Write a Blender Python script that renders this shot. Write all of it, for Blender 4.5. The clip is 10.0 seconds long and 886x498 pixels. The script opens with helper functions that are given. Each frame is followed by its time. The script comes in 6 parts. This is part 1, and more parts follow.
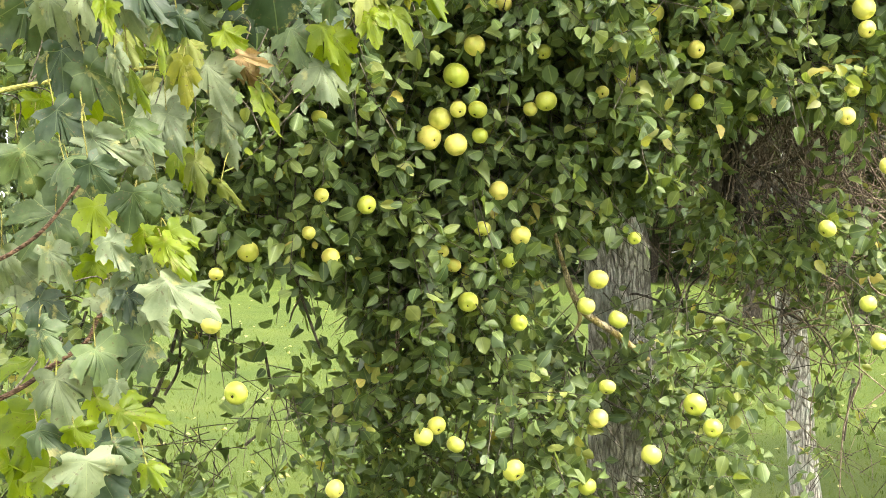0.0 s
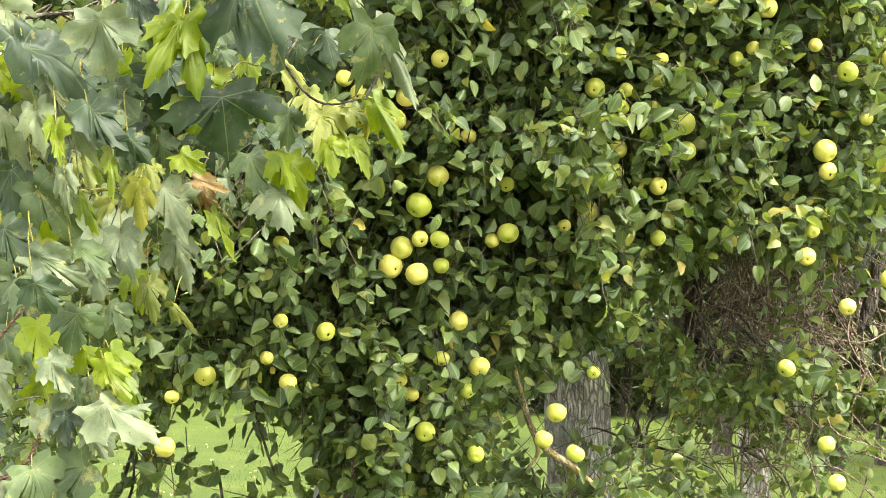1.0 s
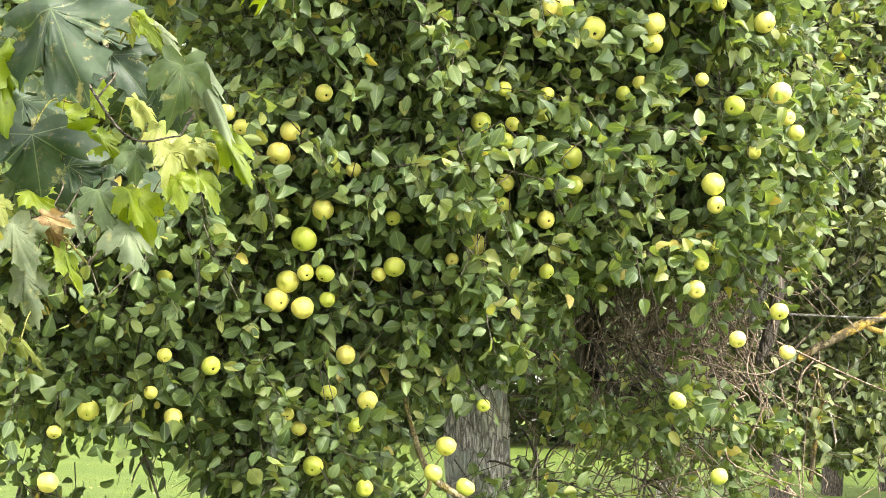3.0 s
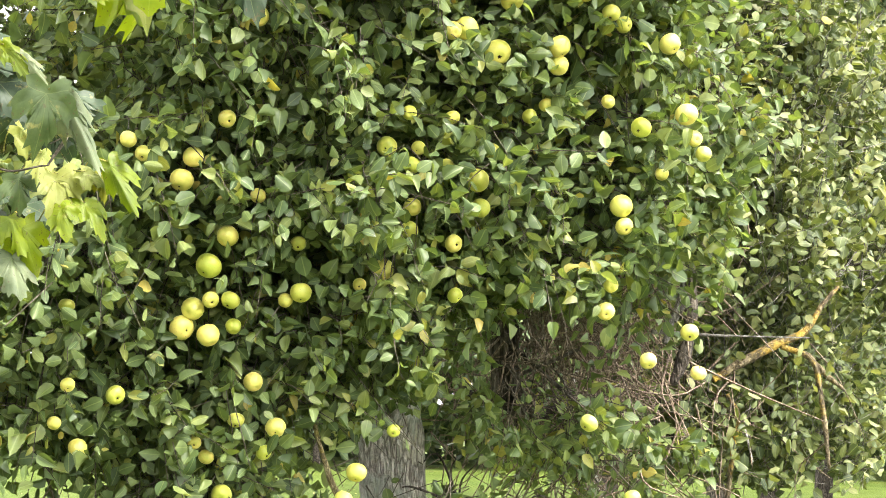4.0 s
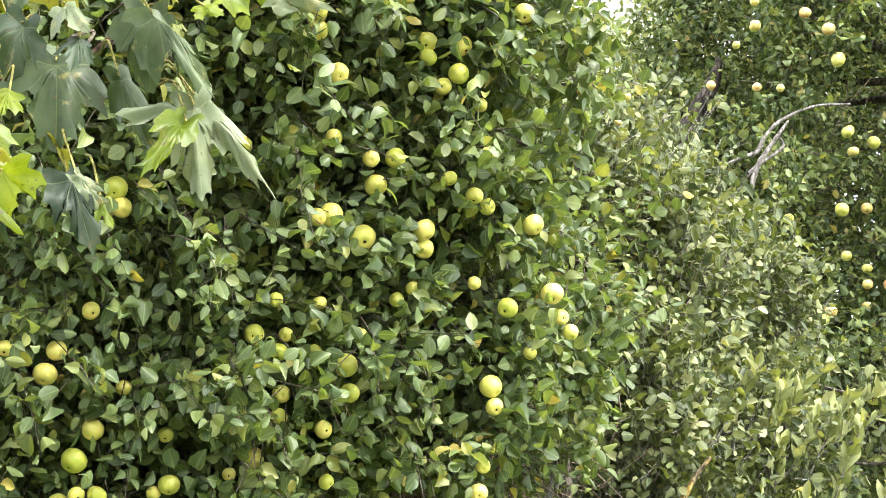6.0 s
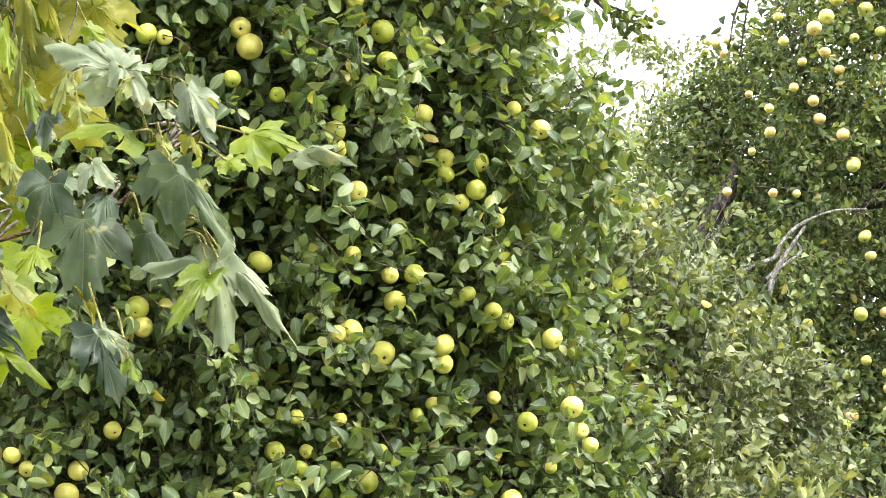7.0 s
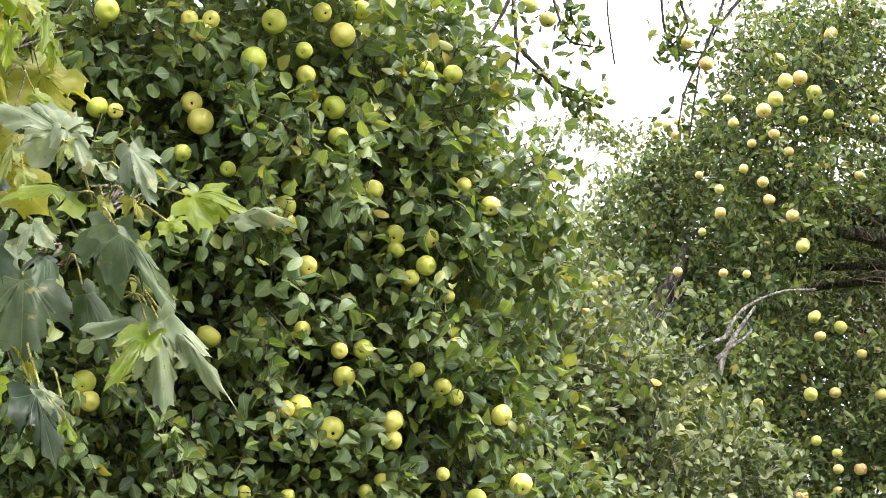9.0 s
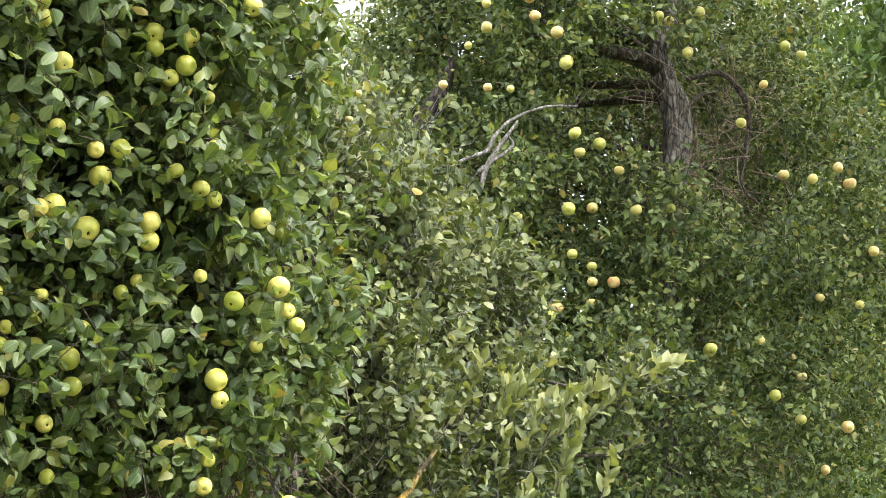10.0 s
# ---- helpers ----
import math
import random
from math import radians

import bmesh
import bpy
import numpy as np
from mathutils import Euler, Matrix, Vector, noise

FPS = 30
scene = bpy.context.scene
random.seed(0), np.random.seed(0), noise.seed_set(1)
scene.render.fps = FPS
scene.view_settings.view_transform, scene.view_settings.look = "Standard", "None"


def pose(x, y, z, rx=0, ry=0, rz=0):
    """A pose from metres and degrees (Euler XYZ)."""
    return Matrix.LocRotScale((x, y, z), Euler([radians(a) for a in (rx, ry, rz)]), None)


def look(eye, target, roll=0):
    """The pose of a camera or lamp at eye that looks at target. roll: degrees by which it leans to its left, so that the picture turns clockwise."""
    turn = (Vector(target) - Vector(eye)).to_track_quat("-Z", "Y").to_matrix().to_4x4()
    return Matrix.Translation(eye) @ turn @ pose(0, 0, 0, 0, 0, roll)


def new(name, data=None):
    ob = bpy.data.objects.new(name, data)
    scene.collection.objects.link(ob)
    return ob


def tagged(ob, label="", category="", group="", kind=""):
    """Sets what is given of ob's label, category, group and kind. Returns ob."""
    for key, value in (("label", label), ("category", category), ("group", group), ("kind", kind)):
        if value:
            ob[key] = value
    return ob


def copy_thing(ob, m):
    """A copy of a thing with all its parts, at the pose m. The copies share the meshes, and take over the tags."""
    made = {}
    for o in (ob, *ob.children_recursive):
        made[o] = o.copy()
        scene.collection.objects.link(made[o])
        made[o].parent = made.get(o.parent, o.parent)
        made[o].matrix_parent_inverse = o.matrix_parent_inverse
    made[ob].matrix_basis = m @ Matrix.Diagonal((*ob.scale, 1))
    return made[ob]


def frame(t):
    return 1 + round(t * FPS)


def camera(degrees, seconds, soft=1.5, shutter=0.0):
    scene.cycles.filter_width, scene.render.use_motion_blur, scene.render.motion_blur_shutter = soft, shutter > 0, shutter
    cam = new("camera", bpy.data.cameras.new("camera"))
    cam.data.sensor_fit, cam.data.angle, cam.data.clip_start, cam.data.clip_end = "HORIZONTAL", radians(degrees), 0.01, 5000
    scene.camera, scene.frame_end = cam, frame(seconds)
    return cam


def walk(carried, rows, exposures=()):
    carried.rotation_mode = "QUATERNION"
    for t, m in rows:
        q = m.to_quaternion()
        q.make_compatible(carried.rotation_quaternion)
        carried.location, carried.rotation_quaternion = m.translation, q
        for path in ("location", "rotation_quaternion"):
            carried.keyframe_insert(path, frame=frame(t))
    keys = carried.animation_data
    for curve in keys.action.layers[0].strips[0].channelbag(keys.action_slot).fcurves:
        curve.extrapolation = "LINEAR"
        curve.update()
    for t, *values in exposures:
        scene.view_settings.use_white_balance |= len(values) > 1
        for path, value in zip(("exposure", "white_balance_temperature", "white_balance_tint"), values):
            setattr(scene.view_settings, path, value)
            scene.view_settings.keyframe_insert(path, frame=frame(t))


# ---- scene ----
cam = camera(28.0, 10.0, soft=0.6)
PATH = [
    (0, (-0.299, 0.345, 1.5), (-0.15, 2.339, 1.471), 1.0),
    (0.5, (-0.275, 0.349, 1.479), (-0.111, 2.342, 1.499), 1.9),
    (1, (-0.262, 0.339, 1.504), (-0.089, 2.328, 1.62), 2.6),
    (1.5, (-0.232, 0.335, 1.506), (-0.067, 2.324, 1.634), 2.7),
    (2, (-0.207, 0.337, 1.522), (-0.044, 2.327, 1.641), 2.8),
    (2.5, (-0.138, 0.334, 1.515), (0.041, 2.322, 1.646), 2.8),
    (2.7, (-0.111, 0.325, 1.517), (0.088, 2.31, 1.655), 2.8),
    (3.8, (0.0, 0.305, 1.522), (0.257, 2.28, 1.707), 1.4),
    (4, (0.014, 0.322, 1.53), (0.297, 2.294, 1.71), 1.6),
    (4.5, (0.037, 0.316, 1.555), (0.381, 2.267, 1.825), 0.8),
    (5, (0.036, 0.313, 1.568), (0.385, 2.251, 1.918), 0.4),
    (5.2, (0.045, 0.315, 1.563), (0.4, 2.25, 1.924), 0.1),
    (6.3, (0.046, 0.297, 1.58), (0.463, 2.217, 1.958), -0.5),
    (6.5, (0.042, 0.282, 1.587), (0.451, 2.198, 1.991), -0.6),
    (7, (0.039, 0.274, 1.606), (0.423, 2.177, 2.085), -0.9),
    (7.5, (0.035, 0.269, 1.614), (0.382, 2.16, 2.163), -0.9),
    (8, (0.027, 0.264, 1.615), (0.356, 2.155, 2.177), -0.5),
    (8.5, (0.034, 0.264, 1.6), (0.363, 2.153, 2.171), -0.5),
    (9, (0.05, 0.272, 1.589), (0.481, 2.141, 2.156), -1.0),
    (9.5, (0.056, 0.277, 1.566), (0.592, 2.145, 2.039), -1.4),
    (10, (0.074, 0.275, 1.554), (0.763, 2.118, 1.916), -1.5),
]
walk(cam, [(t, look(eye, target, roll)) for t, eye, target, roll in PATH],
     exposures=[(0, 3.25, 6750, 7.5), (2.5, 3.40, 6600, 8.5), (4, 3.48, 6500, 12.5), (5, 3.41, 6350, 14), (6.5, 3.19, 6200, 15), (8, 2.88, 6250, 16), (9, 2.76, 6200, 16), (10, 2.70, 6150, 14)])

# ---- world, sun and exposure ----
SUN_ELEVATION, SUN_AZIMUTH = radians(56), radians(132)
world = bpy.data.worlds.new("overcast_sky")
scene.world = world
world.use_nodes = True
wn, wl = world.node_tree.nodes, world.node_tree.links
sky = wn.new("ShaderNodeTexSky")
sky.sky_type, sky.sun_disc = "NISHITA", False
sky.sun_elevation, sky.sun_rotation = SUN_ELEVATION, SUN_AZIMUTH
sky.air_density, sky.dust_density, sky.ozone_density = 1.0, 4.0, 1.0
grey = wn.new("ShaderNodeHueSaturation")
grey.inputs["Saturation"].default_value = 0.12
wl.new(sky.outputs["Color"], grey.inputs["Color"])
cloud = wn.new("ShaderNodeMixRGB")  # an even layer of thin cloud
cloud.inputs["Fac"].default_value, cloud.inputs["Color2"].default_value = 0.55, (3.6, 3.65, 3.7, 1)
wl.new(grey.outputs["Color"], cloud.inputs["Color1"])
wl.new(cloud.outputs["Color"], wn["Background"].inputs["Color"])
wn["Background"].inputs["Strength"].default_value = 0.15

sun = new("sun", bpy.data.lights.new("sun", "SUN"))
sun.data.energy, sun.data.angle, sun.data.color = 0.95, radians(16), (1.0, 0.95, 0.83)
sun_way = Vector((math.sin(SUN_AZIMUTH) * math.cos(SUN_ELEVATION), math.cos(SUN_AZIMUTH) * math.cos(SUN_ELEVATION), math.sin(SUN_ELEVATION)))
sun.matrix_world = look(sun_way * 30, (0, 0, 0))

# ---- materials ----


class Nodes:
    """A short way to write a node material."""

    def __init__(self, name):
        self.mat = bpy.data.materials.new(name)
        self.mat.use_nodes = True
        self.tree = self.mat.node_tree
        self.bsdf = self.tree.nodes["Principled BSDF"]
        self.out = self.tree.nodes["Material Output"]

    def add(self, kind, **settings):
        node = self.tree.nodes.new("ShaderNode" + kind)
        for key, value in settings.items():
            if key in node.inputs:
                node.inputs[key].default_value = value
            elif key == "operation":
                node.operation = value
            elif key == "data_type":
                node.data_type = value
            elif key == "feature":
                node.feature = value
        return node

    def link(self, a, b):
        self.tree.links.new(a, b)

    def noise(self, scale, detail=4.0, rough=0.55, coords="Object", stretch=None):
        tex = self.add("TexNoise", Scale=scale, Detail=detail, Roughness=rough)
        source = self.add("TexCoord").outputs[coords]
        if stretch:
            mapping = self.add("Mapping")
            mapping.inputs["Scale"].default_value = stretch
            self.link(source, mapping.inputs["Vector"])
            source = mapping.outputs["Vector"]
        self.link(source, tex.inputs["Vector"])
        return tex.outputs["Fac"]

    def ramp(self, fac, stops, mode="LINEAR"):
        node = self.add("ValToRGB")
        node.color_ramp.interpolation = mode
        while len(node.color_ramp.elements) < len(stops):
            node.color_ramp.elements.new(0.5)
        for element, (place, colour) in zip(node.color_ramp.elements, stops):
            element.position, element.color = place, (*colour, 1)
        self.link(fac, node.inputs["Fac"])
        return node.outputs["Color"]

    def math(self, operation, a, b=None):
        node = self.add("Math", operation=operation)
        for n, v in enumerate((a, b)):
            if v is None:
                continue
            if isinstance(v, (int, float)):
                node.inputs[n].default_value = v
            else:
                self.link(v, node.inputs[n])
        return node.outputs[0]

    def mix(self, fac, a, b, blend="MIX"):
        node = self.add("MixRGB")
        node.blend_type = blend
        for n, v in enumerate((fac, a, b)):
            if isinstance(v, (int, float)):
                node.inputs[n].default_value = v
            elif isinstance(v, tuple):
                node.inputs[n].default_value = (*v, 1)
            else:
                self.link(v, node.inputs[n])
        return node.outputs[0]

    def bump(self, height, strength, distance):
        node = self.add("Bump", Strength=strength, Distance=distance)
        self.link(height, node.inputs["Height"])
        self.link(node.outputs["Normal"], self.bsdf.inputs["Normal"])
        return node.outputs["Normal"]

    def thin(self, colour, share, tint=(1.35, 1.3, 0.5)):
        """Lets light through a thin sheet such as a leaf."""
        through_light = self.add("BsdfTranslucent")
        self.link(self.mix(1.0, colour, tint, "MULTIPLY"), through_light.inputs["Color"])
        both = self.add("MixShader")
        both.inputs[0].default_value = share
        self.link(self.bsdf.outputs[0], both.inputs[1])
        self.link(through_light.outputs[0], both.inputs[2])
        self.link(both.outputs[0], self.out.inputs["Surface"])


def leaf_material(name, stops, single=False, rough=0.44, share=0.3, gloss=0.5):
    """A leaf: each one has its own tone; a paler midrib, mottling, a waxy gloss and some light passing through."""
    n = Nodes(name)
    tone = n.add("ObjectInfo").outputs["Random"] if single else n.add("NewGeometry").outputs["Random Per Island"]
    colour = n.ramp(tone, stops)
    mottled = n.noise(38.0, 3.0)
    colour = n.mix(0.5, colour, n.ramp(mottled, [(0.3, (0.55, 0.6, 0.5)), (0.7, (1.3, 1.3, 1.15))]), "MULTIPLY")
    uv = n.add("SeparateXYZ")
    n.link(n.add("UVMap").outputs["UV"], uv.inputs[0])
    side = n.math("ABSOLUTE", n.math("SUBTRACT", uv.outputs["X"], 0.5))
    rib = n.math("LESS_THAN", side, 0.035)
    veins = n.math("SINE", n.math("MULTIPLY", n.math("SUBTRACT", uv.outputs["Y"], n.math("MULTIPLY", side, 0.7)), 46.0))
    colour = n.mix(n.math("MULTIPLY", rib, 0.4), colour, n.mix(0.6, colour, (0.36, 0.42, 0.16)))
    n.link(colour, n.bsdf.inputs["Base Color"])
    n.bsdf.inputs["Roughness"].default_value = rough
    n.link(n.math("ADD", n.math("MULTIPLY", mottled, 0.25), rough - 0.12), n.bsdf.inputs["Roughness"])
    n.bsdf.inputs["Specular IOR Level"].default_value = gloss
    n.bump(n.math("ADD", n.math("MULTIPLY", veins, 0.12), n.math("MULTIPLY", mottled, 1.5)), 0.3, 0.0012)
    n.thin(colour, share)
    return n.mat


NEAR_GREENS = [(0.0, (0.058, 0.09, 0.036)), (0.35, (0.092, 0.132, 0.048)), (0.75, (0.135, 0.178, 0.062)), (0.93, (0.18, 0.213, 0.072)), (0.985, (0.245, 0.25, 0.065)), (1.0, (0.35, 0.28, 0.07))]
MIDDLE_GREENS = [(0.0, (0.036, 0.052, 0.02)), (0.4, (0.08, 0.102, 0.038)), (0.75, (0.125, 0.147, 0.055)), (1.0, (0.24, 0.248, 0.12))]
FAR_GREENS = [(0.0, (0.03, 0.052, 0.02)), (0.5, (0.092, 0.126, 0.044)), (0.85, (0.175, 0.215, 0.074)), (0.97, (0.23, 0.24, 0.08)), (1.0, (0.26, 0.2, 0.08))]
leaf_near = leaf_material("apple_leaf_near", NEAR_GREENS, share=0.42, rough=0.44, gloss=0.38)
leaf_near_single = leaf_material("apple_leaf_single", NEAR_GREENS, single=True, share=0.42, rough=0.44, gloss=0.38)
leaf_middle = leaf_material("apple_leaf_pale", MIDDLE_GREENS, rough=0.5, gloss=0.28)
# paler and rougher than the other leaves of the middle tree
leaf_shoot_pale = leaf_material("apple_leaf_shoot_pale", [(0.0, (0.15, 0.175, 0.065)), (0.5, (0.23, 0.25, 0.1)), (1.0, (0.34, 0.345, 0.18))], rough=0.6, gloss=0.25)
leaf_far = leaf_material("apple_leaf_olive", FAR_GREENS, rough=0.5, gloss=0.28, share=0.3)
# far leaves: distance haze is put into the colour as a paler green
leaf_hazed = leaf_material("hazed_leaf", [(0.0, (0.1, 0.125, 0.07)), (0.5, (0.16, 0.185, 0.115)), (1.0, (0.25, 0.27, 0.185))], rough=0.6, share=0.35, gloss=0.2)
leaf_fresh = leaf_material("fresh_green_leaf", [(0.0, (0.07, 0.12, 0.035)), (0.6, (0.11, 0.17, 0.05)), (1.0, (0.18, 0.24, 0.08))], rough=0.55, share=0.35)
leaf_hedge = leaf_material("hedge_leaf", [(0.0, (0.03, 0.05, 0.02)), (0.6, (0.06, 0.095, 0.035)), (1.0, (0.12, 0.15, 0.06))], rough=0.6)


def maple_material(name, low, high, share, rough=0.4, gloss=0.5):
    """A maple leaf: palmate veins, blotches, specks and a waxy top."""
    n = Nodes(name)
    blotch = n.noise(20.0, 5.0, 0.62)
    colour = n.ramp(blotch, [(0.36, low), (0.62, high)])
    tone = n.add("ObjectInfo").outputs["Random"]
    colour = n.mix(1.0, colour, n.ramp(tone, [(0.0, (0.78, 0.8, 0.78)), (1.0, (1.2, 1.15, 1.1))]), "MULTIPLY")
    speck = n.noise(160.0, 2.0)
    colour = n.mix(n.math("MULTIPLY", n.math("GREATER_THAN", speck, 0.66), 0.6), colour, (0.07, 0.05, 0.025))
    dry = n.ramp(n.noise(33.0, 4.0, 0.65), [(0.6, (0, 0, 0)), (0.68, (1, 1, 1))])
    colour = n.mix(n.math("MULTIPLY", dry, 0.45), colour, (0.3, 0.26, 0.09))
    uv = n.add("SeparateXYZ")
    n.link(n.add("UVMap").outputs["UV"], uv.inputs[0])
    x, y = n.math("SUBTRACT", uv.outputs["X"], 0.5), n.math("SUBTRACT", uv.outputs["Y"], 0.1)
    turn = n.math("ABSOLUTE", n.math("ARCTAN2", x, y))
    reach = n.math("SQRT", n.math("ADD", n.math("MULTIPLY", x, x), n.math("MULTIPLY", y, y)))
    off = n.math("MINIMUM", n.math("MINIMUM", turn, n.math("ABSOLUTE", n.math("SUBTRACT", turn, 0.82))), n.math("ABSOLUTE", n.math("SUBTRACT", turn, 1.72)))
    across = n.math("MULTIPLY", off, reach)
    vein = n.math("LESS_THAN", across, 0.007)
    colour = n.mix(n.math("MULTIPLY", vein, 0.35), colour, n.mix(0.5, colour, (0.26, 0.3, 0.13)))
    n.link(colour, n.bsdf.inputs["Base Color"])
    n.link(n.math("ADD", n.math("MULTIPLY", blotch, 0.3), rough - 0.15), n.bsdf.inputs["Roughness"])
    n.bsdf.inputs["Specular IOR Level"].default_value = gloss
    ridge = n.math("ADD", n.math("MINIMUM", n.math("MULTIPLY", across, 8.0), 0.5), n.math("MULTIPLY", n.noise(60.0, 3.0), 0.5))
    n.bump(n.math("ADD", ridge, n.math("MULTIPLY", blotch, 1.4)), 0.16, 0.004)
    n.thin(colour, share)
    return n.mat


MAPLE = {
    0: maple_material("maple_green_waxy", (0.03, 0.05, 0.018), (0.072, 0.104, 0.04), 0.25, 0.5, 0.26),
    1: maple_material("maple_lime", (0.1, 0.148, 0.004), (0.16, 0.21, 0.006), 0.55, 0.45, 0.35),
    2: maple_material("maple_yellow", (0.13, 0.138, 0.006), (0.2, 0.195, 0.012), 0.42, 0.5, 0.2),
    # glaucous bloom, with the sky's sheen on upturned tops put into the colour
    3: maple_material("maple_glaucous_sheen", (0.075, 0.1, 0.048), (0.15, 0.178, 0.1), 0.25, 0.5, 0.28),
    # the green of 0 repeated in a darker tone
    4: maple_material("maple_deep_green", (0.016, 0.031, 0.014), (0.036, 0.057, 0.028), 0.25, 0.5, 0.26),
    5: maple_material("maple_pale_lime", (0.11, 0.135, 0.024), (0.185, 0.2, 0.05), 0.38, 0.5, 0.22),
    6: maple_material("maple_withered", (0.12, 0.06, 0.025), (0.24, 0.17, 0.08), 0.25, 0.6, 0.2),
}


def bark_material(name, dark, light, scale=26.0, depth=0.012, lichen=None, split=0.8):
    n = Nodes(name)
    plates = n.noise(scale, 6.0, 0.65, stretch=(1.0, 1.0, 0.28))
    fine = n.noise(scale * 6, 5.0)
    cracks = n.add("TexVoronoi", Scale=scale * 1.1, feature="DISTANCE_TO_EDGE")
    squeeze = n.add("Mapping")
    squeeze.inputs["Scale"].default_value = (1.0, 1.0, 0.33)
    warp = n.mix(0.03, n.add("TexCoord").outputs["Object"], n.add("TexNoise", Scale=scale * 0.7).outputs["Color"], "ADD")
    n.link(warp, squeeze.inputs["Vector"])
    n.link(squeeze.outputs["Vector"], cracks.inputs["Vector"])
    gap = n.ramp(cracks.outputs["Distance"], [(0.02, (0.22, 0.2, 0.18)), (0.2, (1, 1, 1))])
    colour = n.ramp(plates, [(0.36, dark), (0.6, light)])
    colour = n.mix(split, colour, gap, "MULTIPLY")
    colour = n.mix(0.55, colour, n.ramp(fine, [(0.3, (0.6, 0.6, 0.6)), (0.7, (1.3, 1.3, 1.25))]), "MULTIPLY")
    if lichen:
        patch = n.ramp(n.noise(7.0, 5.0, 0.7), [(0.5, (0, 0, 0)), (0.62, (1, 1, 1))])
        colour = n.mix(patch, colour, lichen)
    n.link(colour, n.bsdf.inputs["Base Color"])
    n.bsdf.inputs["Roughness"].default_value = 0.9
    n.bsdf.inputs["Specular IOR Level"].default_value = 0.2
    n.bump(n.math("ADD", n.math("ADD", plates, n.math("MULTIPLY", fine, 0.3)), n.math("MINIMUM", n.math("MULTIPLY", cracks.outputs["Distance"], 3.0), 0.7)), 1.0, depth)
    return n.mat


bark_grey = bark_material("bark_grey", (0.35, 0.32, 0.28), (0.68, 0.63, 0.56), 42.0, 0.02, (0.34, 0.35, 0.29), 0.75)
bark_dark = bark_material("bark_dark", (0.03, 0.025, 0.02), (0.12, 0.1, 0.08), 30.0, 0.012)
bark_limb = bark_material("bark_limb", (0.045, 0.038, 0.03), (0.16, 0.135, 0.105), 40.0, 0.006)
bark_split = bark_material("bark_split", (0.06, 0.053, 0.045), (0.24, 0.215, 0.185), 34.0, 0.012)
bark_pale = bark_material("bark_weathered", (0.15, 0.138, 0.122), (0.34, 0.32, 0.29), 50.0, 0.004)
bark_lichen = bark_material("bark_lichen", (0.1, 0.08, 0.05), (0.24, 0.19, 0.11), 40.0, 0.005, (0.4, 0.27, 0.05))
bark_twig = bark_material("bark_twig", (0.05, 0.042, 0.03), (0.15, 0.125, 0.09), 60.0, 0.002)
bark_brush = bark_material("bark_dead_twig", (0.13, 0.096, 0.07), (0.33, 0.255, 0.19), 60.0, 0.002)
bark_red = bark_material("bark_reddish", (0.07, 0.04, 0.024), (0.17, 0.1, 0.06), 60.0, 0.002)
bark_tan = bark_material("bark_tan", (0.2, 0.155, 0.085), (0.4, 0.33, 0.2), 45.0, 0.004, (0.4, 0.3, 0.08))
bark_rosy = bark_material("bark_rosy", (0.2, 0.13, 0.095), (0.36, 0.26, 0.2), 45.0, 0.004)
stalk_green = bark_material("stalk_yellow_green", (0.24, 0.23, 0.055), (0.36, 0.33, 0.09), 60.0, 0.001)


def apple_material(name, low, high, blush):
    n = Nodes(name)
    tone = n.add("ObjectInfo").outputs["Random"]
    colour = n.ramp(tone, [(0.0, low), (1.0, high)])
    cloud = n.noise(1.6, 4.0)
    colour = n.mix(0.6, colour, n.ramp(cloud, [(0.3, (0.78, 0.86, 0.7)), (0.7, (1.15, 1.1, 1.1))]), "MULTIPLY")
    warm = n.ramp(n.noise(1.4, 2.0), [(0.4, (0, 0, 0)), (0.62, (1, 1, 1))])
    amount = n.math("MULTIPLY", n.math("POWER", n.add("ObjectInfo").outputs["Random"], 1.6), blush)
    colour = n.mix(n.math("MULTIPLY", warm, amount), colour, (0.55, 0.2, 0.09))
    spots = n.add("TexVoronoi", Scale=6.0)
    n.link(n.add("TexCoord").outputs["Object"], spots.inputs["Vector"])
    colour = n.mix(n.math("MULTIPLY", n.math("LESS_THAN", spots.outputs["Distance"], 0.16), 0.35), colour, (0.25, 0.2, 0.07))
    scab = n.math("GREATER_THAN", n.noise(3.2, 4.0), 0.68)
    colour = n.mix(n.math("MULTIPLY", scab, 0.6), colour, (0.12, 0.08, 0.035))
    n.link(colour, n.bsdf.inputs["Base Color"])
    n.bsdf.inputs["Roughness"].default_value = 0.38
    n.bsdf.inputs["Specular IOR Level"].default_value = 0.45
    n.bsdf.inputs["Subsurface Weight"].default_value = 0.08
    n.bsdf.inputs["Subsurface Radius"].default_value = (0.01, 0.01, 0.004)
    n.bump(cloud, 0.1, 0.03)
    return n.mat


apple_skin = apple_material("apple_skin_yellow_green", (0.42, 0.45, 0.065), (0.64, 0.57, 0.14), 0.2)
apple_skin_far = apple_material("apple_skin_blushed", (0.42, 0.42, 0.09), (0.64, 0.53, 0.2), 0.8)
calyx_brown = bark_material("calyx_brown", (0.02, 0.014, 0.008), (0.08, 0.05, 0.025), 200.0, 0.001)


